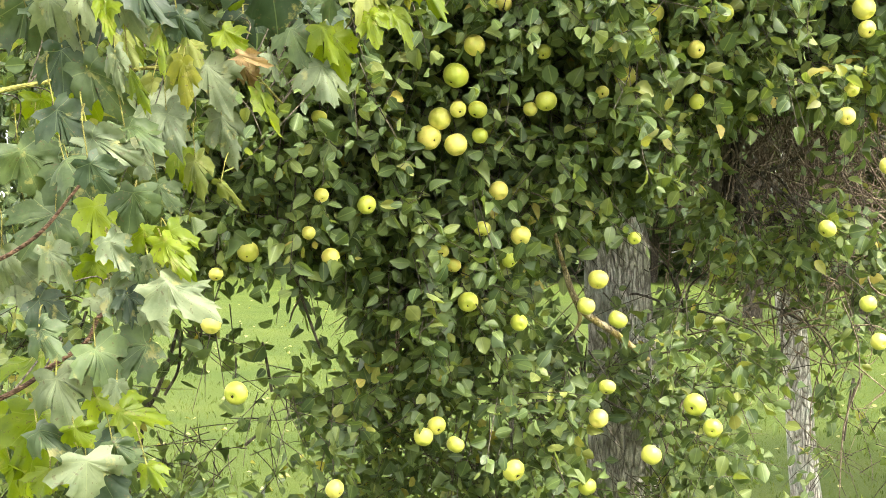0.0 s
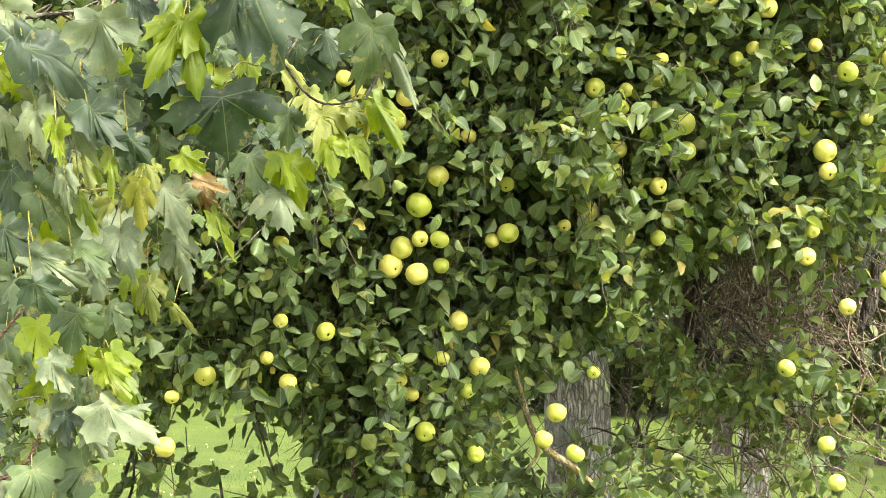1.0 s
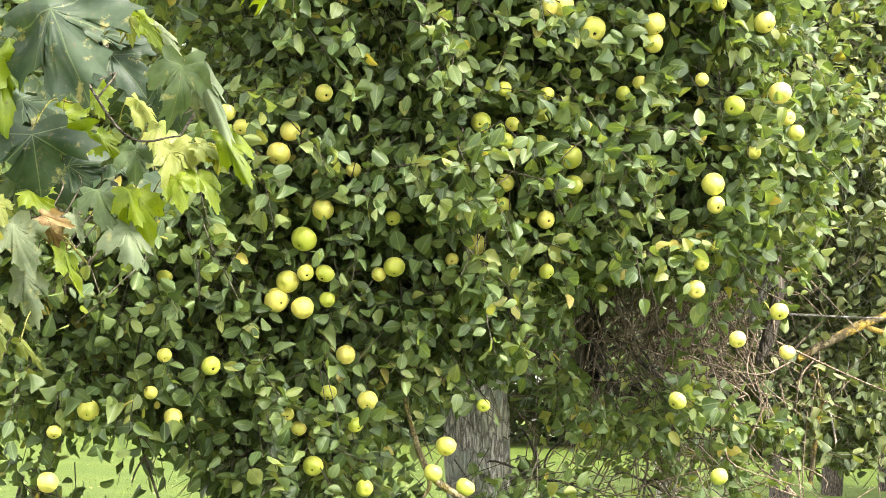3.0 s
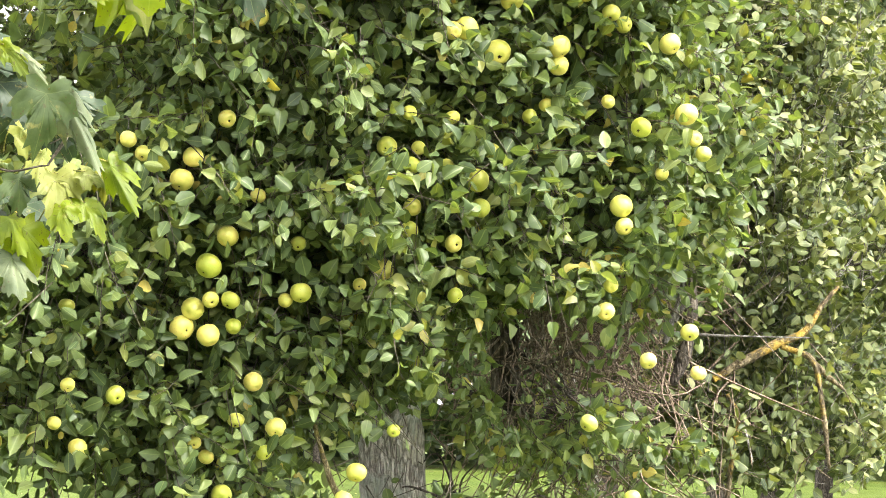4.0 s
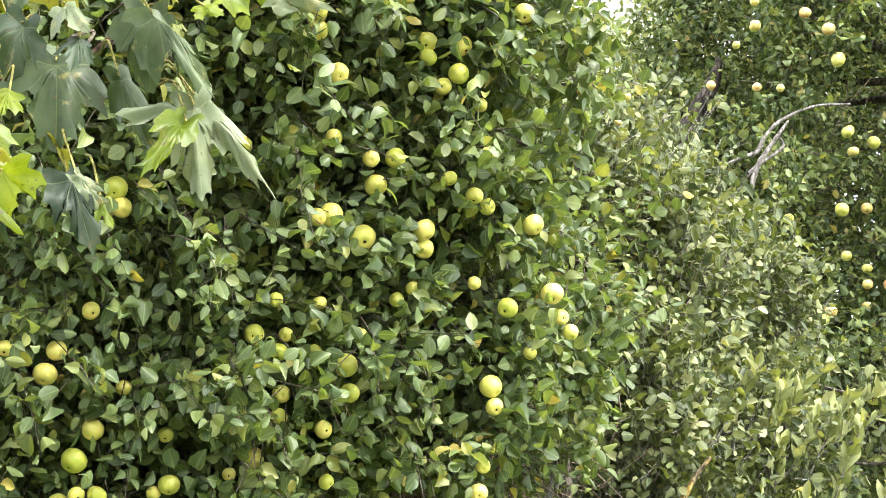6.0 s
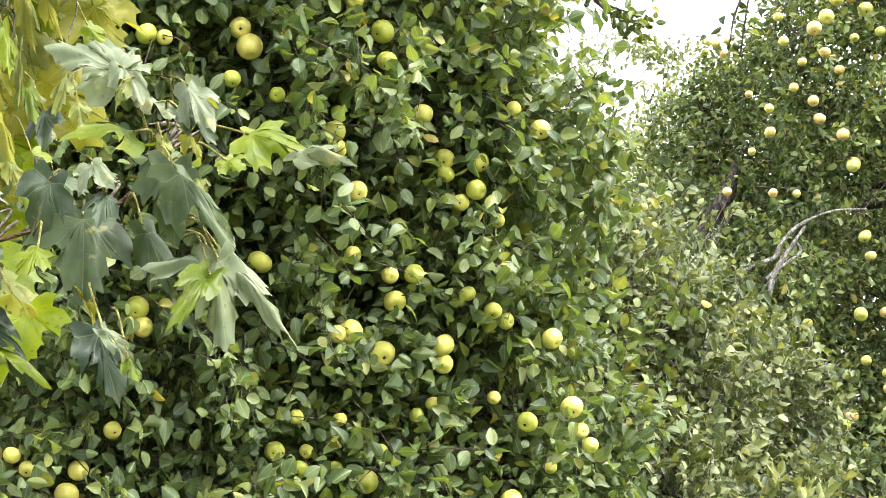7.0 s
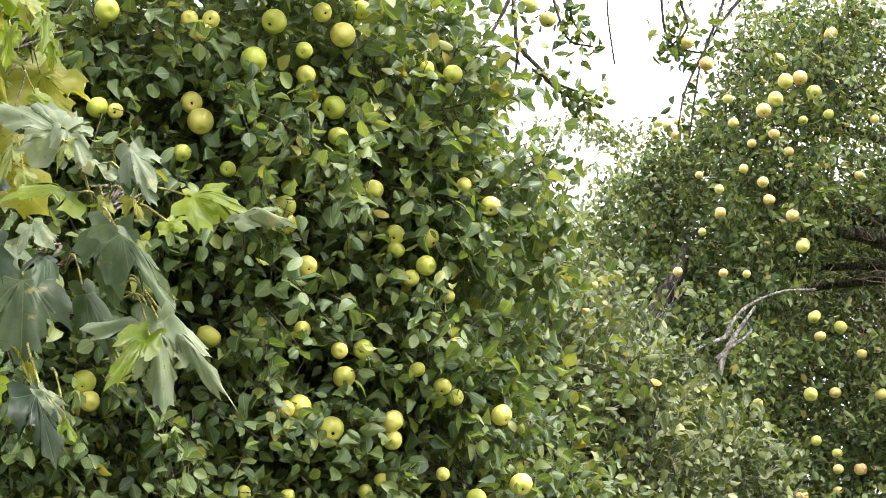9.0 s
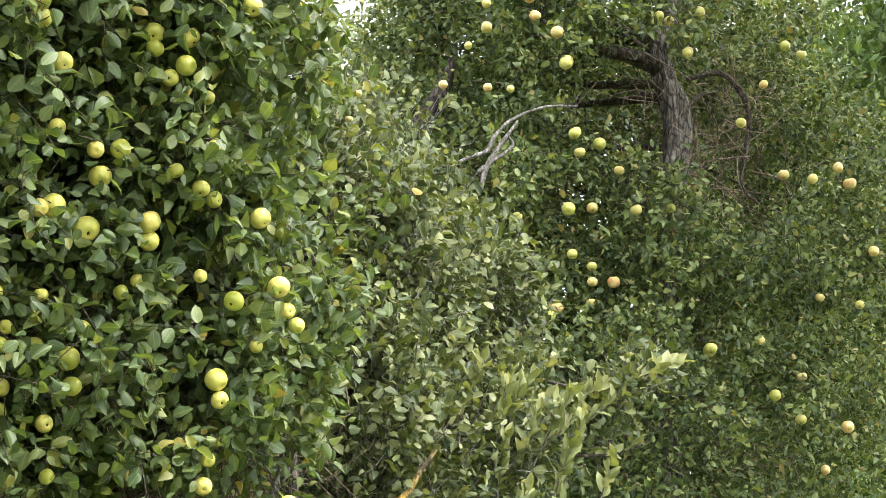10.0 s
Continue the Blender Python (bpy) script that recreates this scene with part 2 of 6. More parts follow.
def lawn_material():
    n = Nodes("mown_grass")
    patch, fine = n.noise(0.7, 5.0), n.noise(90.0, 4.0, 0.7)
    colour = n.ramp(patch, [(0.3, (0.046, 0.072, 0.011)), (0.55, (0.064, 0.089, 0.015)), (0.75, (0.09, 0.11, 0.024))])
    colour = n.mix(0.7, colour, n.ramp(fine, [(0.3, (0.55, 0.6, 0.45)), (0.7, (1.35, 1.3, 1.2))]), "MULTIPLY")
    n.link(colour, n.bsdf.inputs["Base Color"])
    n.bsdf.inputs["Roughness"].default_value = 0.85
    n.bsdf.inputs["Specular IOR Level"].default_value = 0.1
    n.bump(fine, 0.8, 0.03)
    return n.mat


lawn_grass = lawn_material()
grass_blade = leaf_material("grass_blade", [(0.0, (0.044, 0.07, 0.011)), (0.6, (0.068, 0.094, 0.016)), (1.0, (0.11, 0.122, 0.034))], rough=0.7, gloss=0.12)
fallen_yellow = leaf_material("fallen_leaf", [(0.0, (0.2, 0.19, 0.07)), (1.0, (0.36, 0.34, 0.18))], rough=0.7)

# ---- mesh helpers ----
rng = np.random.RandomState(7)


def part(name, data, material, parent, label="", kind=""):
    """Links a mesh as ONE object under a thing or a part."""
    if isinstance(data, bmesh.types.BMesh):
        mesh = bpy.data.meshes.new(name)
        data.to_mesh(mesh)
        data.free()
        data = mesh
    if material and not data.materials:
        data.materials.append(material)
    ob = new(name, data)
    ob.parent = parent
    return tagged(ob, label, kind=kind)


def thing(name, place, label, category, group="", kind=""):
    ob = new(name)
    ob.location = place
    ob.empty_display_size = 0.1
    return tagged(ob, label, category, group, kind)


def mesh_from(name, verts, faces, uv=None, smooth=True):
    """A mesh from vertex and face arrays; faces: a list of (n, k) index arrays."""
    mesh = bpy.data.meshes.new(name)
    mesh.vertices.add(len(verts))
    mesh.vertices.foreach_set("co", np.ascontiguousarray(verts, np.float32).ravel())
    loops = np.concatenate([f.ravel() for f in faces]).astype(np.int32)
    sizes = np.concatenate([np.full(len(f), f.shape[1]) for f in faces]).astype(np.int32)
    mesh.loops.add(len(loops))
    mesh.loops.foreach_set("vertex_index", loops)
    mesh.polygons.add(len(sizes))
    mesh.polygons.foreach_set("loop_start", np.r_[0, np.cumsum(sizes)[:-1]].astype(np.int32))
    mesh.polygons.foreach_set("use_smooth", np.full(len(sizes), smooth))
    if uv is not None:
        layer = mesh.uv_layers.new(name="UVMap")
        layer.data.foreach_set("uv", uv[loops].astype(np.float32).ravel())
    mesh.update(calc_edges=True)
    mesh.validate()
    return mesh


def unit(v):
    return v / np.maximum(np.linalg.norm(v, axis=-1, keepdims=True), 1e-9)


def tubes(lines, sides=5):
    """Vertices and faces of tapered tubes along many lines of (n, 4) rows: x, y, z, radius."""
    verts, faces, base = [], [], 0
    turn = np.arange(sides) * 2 * np.pi / sides
    for line in lines:
        line = np.asarray(line, float)
        way = unit(np.gradient(line[:, :3], axis=0))
        side = unit(np.cross(way, (0.31, 0.87, 0.13)))
        up = np.cross(way, side)
        ring = line[:, None, :3] + line[:, None, 3:4] * (np.cos(turn)[None, :, None] * side[:, None] + np.sin(turn)[None, :, None] * up[:, None])
        verts.append(ring.reshape(-1, 3))
        a = base + np.arange((len(line) - 1) * sides).reshape(-1, sides)
        b = np.roll(a, -1, 1)
        faces.append(np.stack([a, b, b + sides, a + sides], -1).reshape(-1, 4))
        cap = base + (len(line) - 1) * sides + np.arange(sides)
        verts.append(line[-1:, :3] + way[-1:] * line[-1, 3])
        tip = np.full(sides, base + len(line) * sides)
        faces.append(np.stack([cap, np.roll(cap, -1), tip, tip], -1)[:, :3])
        base += len(line) * sides + 1
    quads = np.concatenate([f for f in faces if f.shape[1] == 4])
    tris = np.concatenate([f for f in faces if f.shape[1] == 3])
    return np.concatenate(verts), [quads, tris]


def curve(rows, steps=6):
    """A smooth line through rows of x, y, z, radius."""
    rows = np.asarray(rows, float)
    ends = np.vstack([2 * rows[0] - rows[1], rows, 2 * rows[-1] - rows[-2]])
    out = []
    for p0, p1, p2, p3 in zip(ends, ends[1:], ends[2:], ends[3:]):
        for u in np.arange(steps) / steps:
            out.append(0.5 * (2 * p1 + (p2 - p0) * u + (2 * p0 - 5 * p1 + 4 * p2 - p3) * u**2 + (3 * p1 - p0 - 3 * p2 + p3) * u**3))
    out = np.array(out + [rows[-1]])
    out[:, 3] = np.maximum(out[:, 3], 0.001)
    return out


def wooden(name, rows, material, parent, sides=10, gnarl=0.12, steps=8, label=""):
    """A branch or trunk along rows of x, y, z, radius, with knots and an uneven skin."""
    line = curve(rows, steps)
    wobble = np.array([noise.noise(Vector(p[:3]) * 5.0) for p in line])
    line[:, 3] *= 1 + 0.5 * gnarl * wobble
    line[1:-1, :3] += 0.4 * gnarl * line[1:-1, 3:4] * np.array([noise.noise_vector(Vector(p[:3]) * 7.0) for p in line[1:-1]])
    verts, faces = tubes([line], sides)
    centre = np.repeat(line[:, :3], sides, 0)
    out = verts[: len(centre)] - centre
    skin = np.array([noise.fractal(Vector((v[0] * 28, v[1] * 28, v[2] * 9)), 1.0, 2.0, 3) for v in verts[: len(centre)]])
    verts[: len(centre)] = centre + out * (1 + gnarl * skin[:, None])
    return part(name, mesh_from(name, verts, faces), material, parent, label)


def leaf_shape(rows=(0.22, 0.5, 0.78), widths=(0.42, 0.5, 0.36), columns=(-1, 0, 1)):
    """One leaf of length 1 along y, width 1: vertices, faces, uv."""
    verts, uv, n = [(0, 0, 0)], [(0.5, 0)], len(columns)
    for r, w in zip(rows, widths):
        for side in columns:
            verts.append((side * w, r - 0.05 * side * side * r, 0.0))
            uv.append((0.5 + side * w, r))
    verts.append((0, 1, 0))
    uv.append((0.5, 1))
    last, top = len(verts) - 1, 1 + n * (len(rows) - 1)
    tris = [(0, 2 + k, 1 + k) for k in range(n - 1)] + [(top + k, top + k + 1, last) for k in range(n - 1)]
    quads = [(a, a + 1, a + n + 1, a + n) for r in range(len(rows) - 1) for a in range(1 + n * r, n * (r + 1))]
    return np.array(verts, float), [np.array(quads), np.array(tris)] if quads else [np.array(tris)], np.array(uv, float)


def leaves_mesh(name, place, axis, normal, length, width, shape, fold=0.26, droop=0.34):
    """Many leaves in one mesh, each folded, cupped, twisted and bent by its own amount."""
    base, faces, uv = shape
    count, k = len(place), len(base)
    axis = unit(axis)
    side = unit(np.cross(axis, normal))
    normal = np.cross(side, axis)
    folds = rng.uniform(-0.2, 1.2, count) * fold
    cups = rng.normal(size=count) * 1.5 * fold
    bends = rng.uniform(-0.5, 1.9, count) * droop
    twists = rng.normal(size=count) * 0.35
    across, along = base[None, :, 0], base[None, :, 1]
    x = across * width[:, None]
    y = along * length[:, None]
    z = np.abs(x) * folds[:, None] * 2 + (cups * width)[:, None] * 4 * across**2 - (bends * length)[:, None] * along**2 + twists[:, None] * x * along
    z = z + length[:, None] * rng.normal(size=(count, k)) * 0.014
    verts = place[:, None] + x[..., None] * side[:, None] + y[..., None] * axis[:, None] + z[..., None] * normal[:, None]
    index = (np.arange(count) * k)[:, None, None]
    return mesh_from(name, verts.reshape(-1, 3), [(index + f[None]).reshape(-1, f.shape[1]) for f in faces], np.tile(uv, (count, 1)))


def grow(lobes, leaf_length, leaf_area, layers, hang=0.55, shoot=(0.1, 0.26)):
    """Shoots and their leaves in a crown of lobes (x, y, z, radii, density).
    Gives leaf places, axes, normals, and the twigs' lines."""
    places, axes, normals, twigs = [], [], [], []
    for x, y, z, rx, ry, rz, density in lobes:
        centre, radii = np.array((x, y, z)), np.array((rx, ry, rz))
        shoots = max(3, int(math.pi * rx * rz / leaf_area * layers * density / 9))
        bunches = unit(rng.normal(size=(max(4, shoots // 9), 3))) * rng.uniform(0.35, 1.0, (max(4, shoots // 9), 1)) ** 0.6
        for _ in range(shoots):
            way = unit(rng.normal(size=3))
            if rng.uniform() < 0.72:
                inner = bunches[rng.randint(len(bunches))] + rng.normal(size=3) * 0.13
                way = unit(inner)
            else:
                inner = way * rng.uniform(0.05, 1.0) ** 0.5
            start = centre + inner * radii
            count = rng.randint(6, 13)
            reach = rng.uniform(*shoot)
            going = unit(0.55 * way * (1, 1, 0.6) + rng.normal(size=3) * 0.55 + (0, -0.2, -hang))
            bend = unit(going + (0, -0.1, -0.7 * hang) + rng.normal(size=3) * 0.25)
            u = np.linspace(0.08, 1, count)[:, None]
            line = start + reach * (u * going * (1 - 0.5 * u) + 0.5 * u**2 * bend)
            twigs.append(np.c_[np.vstack([start - going * 0.05, start, line[count // 2], line[-1]]), [0.002, 0.0018, 0.0014, 0.0008]])
            turn = np.arange(count) * 2.4 + rng.uniform(0, 6)
            side = unit(np.cross(going, (0.2, 0.3, 0.9)))
            other = np.cross(going, side)
            out = np.cos(turn)[:, None] * side + np.sin(turn)[:, None] * other
            axis = unit(0.5 * going + 0.85 * out + (0, -0.12, -0.04) + rng.normal(size=(count, 3)) * 0.5)
            normal = unit(np.array((0.1, -0.66, 0.58)) + 0.35 * out + rng.normal(size=(count, 3)) * 0.62)
            places.append(line + out * 0.012)
            axes.append(axis)
            normals.append(normal)
    return np.concatenate(places), np.concatenate(axes), np.concatenate(normals), twigs


def feeders(lobes, hubs, spread=7):
    """Limbs from the nearest hub of the tree to each lobe, and branchlets inside the lobe."""
    limbs, small = [], []
    hubs = np.asarray(hubs, float)
    for x, y, z, rx, ry, rz, density in lobes:
        centre = np.array((x, y + 0.4 * ry, z))
        hub = hubs[np.argmin(np.linalg.norm((hubs - centre) * (1, 1, 0.8), axis=1) + 0.8 * np.maximum(hubs[:, 2] - z, 0))]
        mid = 0.5 * (hub + centre) + (0, 0.25, 0.22) + rng.normal(size=3) * 0.06
        gap = np.linalg.norm(centre - hub)
        if z > 1.5:
            limbs.append(curve([(*hub, 0.009 + 0.008 * gap), (*mid, 0.007 + 0.003 * gap), (*centre, 0.007)], 6))
        for _ in range(spread if min(rx, rz) > 0.18 else 1):
            way = unit(rng.normal(size=3) + (0, -0.3, -0.1))
            end = np.array((x, y, z)) + way * (rx, ry, rz) * 0.85
            knee = 0.5 * (centre + end) + rng.normal(size=3) * 0.05 + (0, 0, 0.05)
            small.append(curve([(*centre, 0.005), (*knee, 0.0035), (*end, 0.0016)], 4))
    return limbs, small


def depth_behind(place, step=0.16):
    """How far each leaf lies behind the front of its crown."""
    cell = np.floor(place[:, (0, 2)] / step).astype(int)
    cell -= cell.min(0)
    index = cell[:, 0] * (cell[:, 1].max() + 1) + cell[:, 1]
    front = np.full(index.max() + 1, 1e9)
    np.minimum.at(front, index, place[:, 1])
    return place[:, 1] - front[index]


def clear_of(place, fruit, length):
    """Which leaves keep clear of the fruit and of the camera's view of it."""
    keep = np.ones(len(place), bool)
    mid = place + length
    for x, y, z, size in fruit:
        r = size / 200
        off = mid - (x, y, z)
        keep &= ~((np.hypot(off[:, 0], off[:, 2]) < 1.05 * r + 0.009) & (off[:, 1] < 0.6 * r) & (off[:, 1] > -0.6))
    return keep


def outside(place, openings):
    """Which leaves keep out of the openings cut for the camera's view (x, y, z, half width, half depth, half height).
    """
    keep = np.ones(len(place), bool)
    for x, y, z, rx, ry, rz in openings:
        off = (place - (x, y, z)) / (rx, ry, rz)
        edge = 1 + 0.25 * np.sin(5 * off[:, 0] + 3 * off[:, 2]) + 0.2 * np.sin(7 * off[:, 2] + 11 * off[:, 0]) + rng.uniform(-0.3, 0.15, len(place))
        keep &= ~((np.hypot(off[:, 0], off[:, 2]) < edge) & (np.abs(off[:, 1]) < 1) & (rng.uniform(0, 1, len(place)) < 0.9))
    return keep


# ---- plan: fruit (x, y, z, diameter in cm), crown lobes, branches, maple leaves ----
NEAR_APPLES_A = [
    (-0.792, 4.924, 0.971, 3.606), (-0.549, 4.916, 1.232, 5.383), (-0.488, 5.01, 1.046, 6.383), (-0.222, 5.148, 0.776, 5.357),
    (0.015, 5.144, 0.92, 5.334), (0.053, 5.191, 0.945, 5.384), (0.107, 5.203, 0.892, 5.09), (0.268, 5.123, 1.234, 4.685),
    (0.273, 5.231, 0.817, 6.444), (0.5, 5.354, 0.755, 5.322), (0.515, 5.277, 0.959, 5.534), (0.528, 5.221, 1.053, 4.823),
    (0.547, 5.179, 1.243, 5.405), (0.674, 5.315, 0.853, 5.949), (0.802, 5.345, 0.994, 6.66), (0.861, 5.364, 0.925, 5.704),
    (1.354, 5.394, 1.178, 5.167), (-0.536, 4.868, 1.361, 3.84), (-0.458, 4.904, 1.418, 5.648), (-0.304, 4.906, 1.469, 3.562),
    (-0.283, 4.851, 1.763, 4.111), (-0.273, 4.875, 1.565, 3.831), (-0.246, 4.957, 1.407, 4.802), (-0.156, 4.923, 1.543, 5.061),
]
NEAR_APPLES_B = [
    (0.004, 4.947, 1.721, 6.593), (0.029, 4.938, 1.77, 5.987), (0.048, 5.017, 1.426, 3.649), (0.065, 4.892, 1.879, 6.829),
    (0.072, 4.922, 1.703, 5.965), (0.074, 4.901, 1.793, 4.458), (0.08, 5.05, 1.389, 4.29), (0.11, 4.868, 1.955, 5.623), (0.124, 4.904, 1.794, 5.058),
    (0.124, 5.081, 1.29, 5.558), (0.136, 4.949, 1.729, 4.203), (0.153, 5.023, 1.487, 4.571), (0.183, 4.857, 2.061, 4.148),
    (0.195, 5.018, 1.588, 5.179), (0.231, 5.051, 1.404, 4.298), (0.259, 5.046, 1.47, 5.522), (0.268, 4.961, 1.802, 3.925),
    (0.294, 4.922, 1.948, 4.206), (0.306, 4.939, 1.822, 5.715), (0.454, 5.151, 1.28, 5.043), (0.466, 5.019, 1.854, 3.684),
    (0.488, 5.166, 1.353, 5.693), (0.53, 5.028, 1.898, 5.864), (0.586, 5.165, 1.468, 3.803),
]
NEAR_APPLES_C = [
    (0.592, 4.994, 2.004, 4.922), (0.599, 4.992, 2.065, 4.928), (0.716, 5.017, 1.974, 4.964), (0.731, 5.064, 1.838, 4.378),
    (0.783, 4.994, 2.07, 5.275), (1.152, 5.259, 1.503, 5.285), (1.172, 5.163, 1.815, 5.203), (1.186, 5.163, 1.889, 4.235),
    (1.206, 5.103, 2.049, 5.172), (1.314, 5.229, 1.683, 4.972), (1.315, 5.383, 1.288, 5.117), (1.442, 5.259, 1.769, 5.375),
    (1.487, 5.315, 1.655, 4.76), (-0.145, 4.743, 2.174, 4.338), (-0.108, 4.768, 2.144, 4.358), (-0.012, 4.815, 2.087, 6.156),
    (0.016, 4.806, 2.146, 5.277), (0.096, 4.803, 2.247, 4.707), (0.146, 4.711, 2.543, 6.186), (0.163, 4.708, 2.494, 5.287),
    (0.459, 4.774, 2.687, 6.639), (0.517, 4.924, 2.214, 5.476), (0.568, 4.867, 2.297, 3.925), (0.585, 4.927, 2.168, 5.178),
]
NEAR_APPLES_D = [
    (0.603, 4.939, 2.216, 3.967), (0.672, 4.84, 2.515, 4.882), (0.683, 4.965, 2.175, 4.313), (0.688, 4.908, 2.298, 3.962),
    (0.71, 4.858, 2.526, 6.441), (0.71, 4.81, 2.723, 4.903), (0.71, 4.735, 2.877, 5.782), (0.769, 4.978, 2.142, 6.503), (0.799, 4.883, 2.472, 7.076),
    (0.804, 4.974, 2.224, 4.659), (0.812, 4.823, 2.674, 4.614), (0.832, 4.873, 2.613, 6.2), (0.884, 4.868, 2.69, 5.604), (0.91, 4.989, 2.325, 4.081),
    (0.952, 4.98, 2.356, 4.065), (0.971, 4.917, 2.505, 6.564), (0.976, 4.942, 2.459, 5.644), (1.008, 4.826, 2.884, 4.701),
    (1.035, 4.878, 2.642, 4.385), (1.048, 4.803, 2.914, 5.635), (1.11, 4.909, 2.603, 5.051), (1.124, 4.885, 2.852, 4.135), (1.131, 5.01, 2.38, 3.832),
    (1.144, 4.885, 2.714, 5.058),
]
NEAR_APPLES_E = [
    (1.164, 4.979, 2.59, 4.809), (1.196, 5.099, 2.105, 6.466), (1.23, 5.035, 2.317, 5.793), (1.297, 4.99, 2.545, 6.138), (1.313, 5.113, 2.203, 3.925),
    (1.364, 5.054, 2.363, 6.52), (1.405, 5.108, 2.306, 4.613), (1.436, 5.124, 2.266, 4.63), (0.091, 4.498, 3.253, 5.298), (0.148, 4.53, 3.208, 5.61),
    (0.161, 4.469, 3.449, 6.248), (0.192, 4.527, 3.201, 4.13), (0.366, 4.583, 3.119, 4.756), (0.371, 4.522, 3.464, 4.526),
    (0.386, 4.59, 3.261, 5.717), (0.405, 4.532, 3.437, 6.035), (0.412, 4.595, 3.212, 6.905), (0.425, 4.514, 3.464, 4.522),
    (0.486, 4.619, 3.095, 4.194), (0.544, 4.57, 3.382, 6.982), (0.593, 4.56, 3.491, 6.733), (0.645, 4.709, 3.03, 6.405), (0.655, 4.727, 2.989, 5.497),
    (0.656, 4.706, 3.085, 3.977),
]
NEAR_APPLES_F = [
    (0.675, 4.569, 3.419, 4.582), (0.689, 4.626, 3.373, 5.233), (0.722, 4.555, 3.526, 5.232), (0.77, 4.672, 3.304, 6.504),
    (0.781, 4.584, 3.477, 6.793), (0.782, 4.672, 3.222, 5.544), (0.833, 4.598, 3.56, 5.309), (0.893, 4.752, 3.105, 5.608), (0.961, 4.81, 2.999, 5.65),
    (0.965, 4.816, 2.959, 5.016), (1.025, 4.655, 3.428, 4.09), (1.059, 4.81, 2.993, 5.671), (1.104, 4.688, 3.43, 5.4), (1.147, 4.761, 3.137, 4.11),
    (1.23, 4.801, 3.092, 5.74),
]
FAR_APPLES_A = [
    (3.777, 8.396, 4.325, 7.275), (3.817, 8.38, 4.162, 7.24), (3.388, 8.414, 4.319, 5.977), (3.335, 8.294, 3.967, 4.664),
    (3.083, 8.261, 3.954, 4.601), (3.595, 8.268, 4.358, 5.951), (3.852, 8.386, 3.788, 6.581), (4.001, 8.413, 3.743, 6.635),
    (3.861, 8.36, 3.677, 5.953), (3.036, 8.316, 3.452, 6.264), (3.747, 8.277, 3.358, 6.997), (3.931, 8.387, 3.395, 5.948),
    (3.514, 8.394, 3.33, 5.252), (4.108, 8.238, 3.362, 5.909), (4.315, 8.263, 3.388, 5.388), (3.159, 8.386, 3.175, 6.3), (3.267, 8.39, 3.148, 6.326),
    (3.096, 8.283, 3.057, 5.638), (3.296, 8.276, 3.095, 4.547), (3.772, 8.306, 3.133, 5.244), (3.887, 8.328, 3.077, 5.278),
    (3.844, 8.239, 2.982, 5.212), (4.035, 8.387, 3.01, 6.526), (3.875, 8.327, 2.894, 4.673),
]
FAR_APPLES_B = [
    (3.708, 8.375, 2.865, 6.404), (3.618, 8.266, 2.806, 5.729), (4.268, 8.413, 2.898, 6.003), (4.561, 8.37, 2.669, 7.257),
    (4.885, 8.289, 2.429, 6.09), (5.126, 8.41, 2.543, 5.621), (5.236, 8.36, 2.963, 5.032), (4.873, 8.388, 2.728, 4.93), (4.991, 8.229, 2.299, 6.086),
    (5.271, 8.231, 2.262, 6.8), (5.208, 8.369, 2.049, 4.981), (4.314, 8.281, 4.422, 5.548), (4.396, 8.323, 4.415, 5.589),
    (4.534, 8.251, 4.448, 7.463), (4.591, 8.416, 4.374, 5.68), (4.496, 8.321, 4.251, 6.208), (5.134, 8.386, 4.356, 5.816),
    (5.138, 8.235, 4.265, 5.731), (4.79, 8.316, 3.883, 5.61), (5.157, 8.232, 3.579, 5.638), (5.08, 8.397, 3.633, 6.335), (5.438, 8.309, 3.586, 7.045),
    (5.32, 8.234, 3.65, 5.699), (4.893, 8.235, 4.08, 5.004),
]
FAR_APPLES_C = [
    (4.066, 8.328, 3.586, 5.38), (5.508, 8.235, 3.202, 5.709), (5.411, 8.257, 2.913, 5.033), (2.756, 7.307, 1.901, 6.843),
    (3.058, 7.32, 1.923, 5.963), (3.688, 8.237, 5.119, 8), (3.807, 8.244, 5.029, 8), (3.703, 8.195, 4.983, 8), (3.879, 8.244, 4.952, 8),
    (3.55, 8.151, 4.795, 7.758), (3.631, 8.175, 4.871, 8), (4.02, 8.28, 5.306, 8), (3.663, 8.151, 4.241, 6.469), (3.712, 8.165, 4.085, 6.46),
    (3.744, 8.169, 3.721, 5.823), (3.389, 8.216, 4.87, 5.384), (3.37, 8.12, 4.705, 5.298), (3.588, 8.126, 4.66, 5.933), (3.546, 8.212, 4.431, 5.923),
    (3.283, 8.153, 4.239, 5.209), (3.598, 8.256, 4.352, 5.35), (3.728, 8.279, 4.629, 5.442), (3.457, 8.236, 4.506, 4.744), (3.2, 8.259, 5.186, 7.851),
]
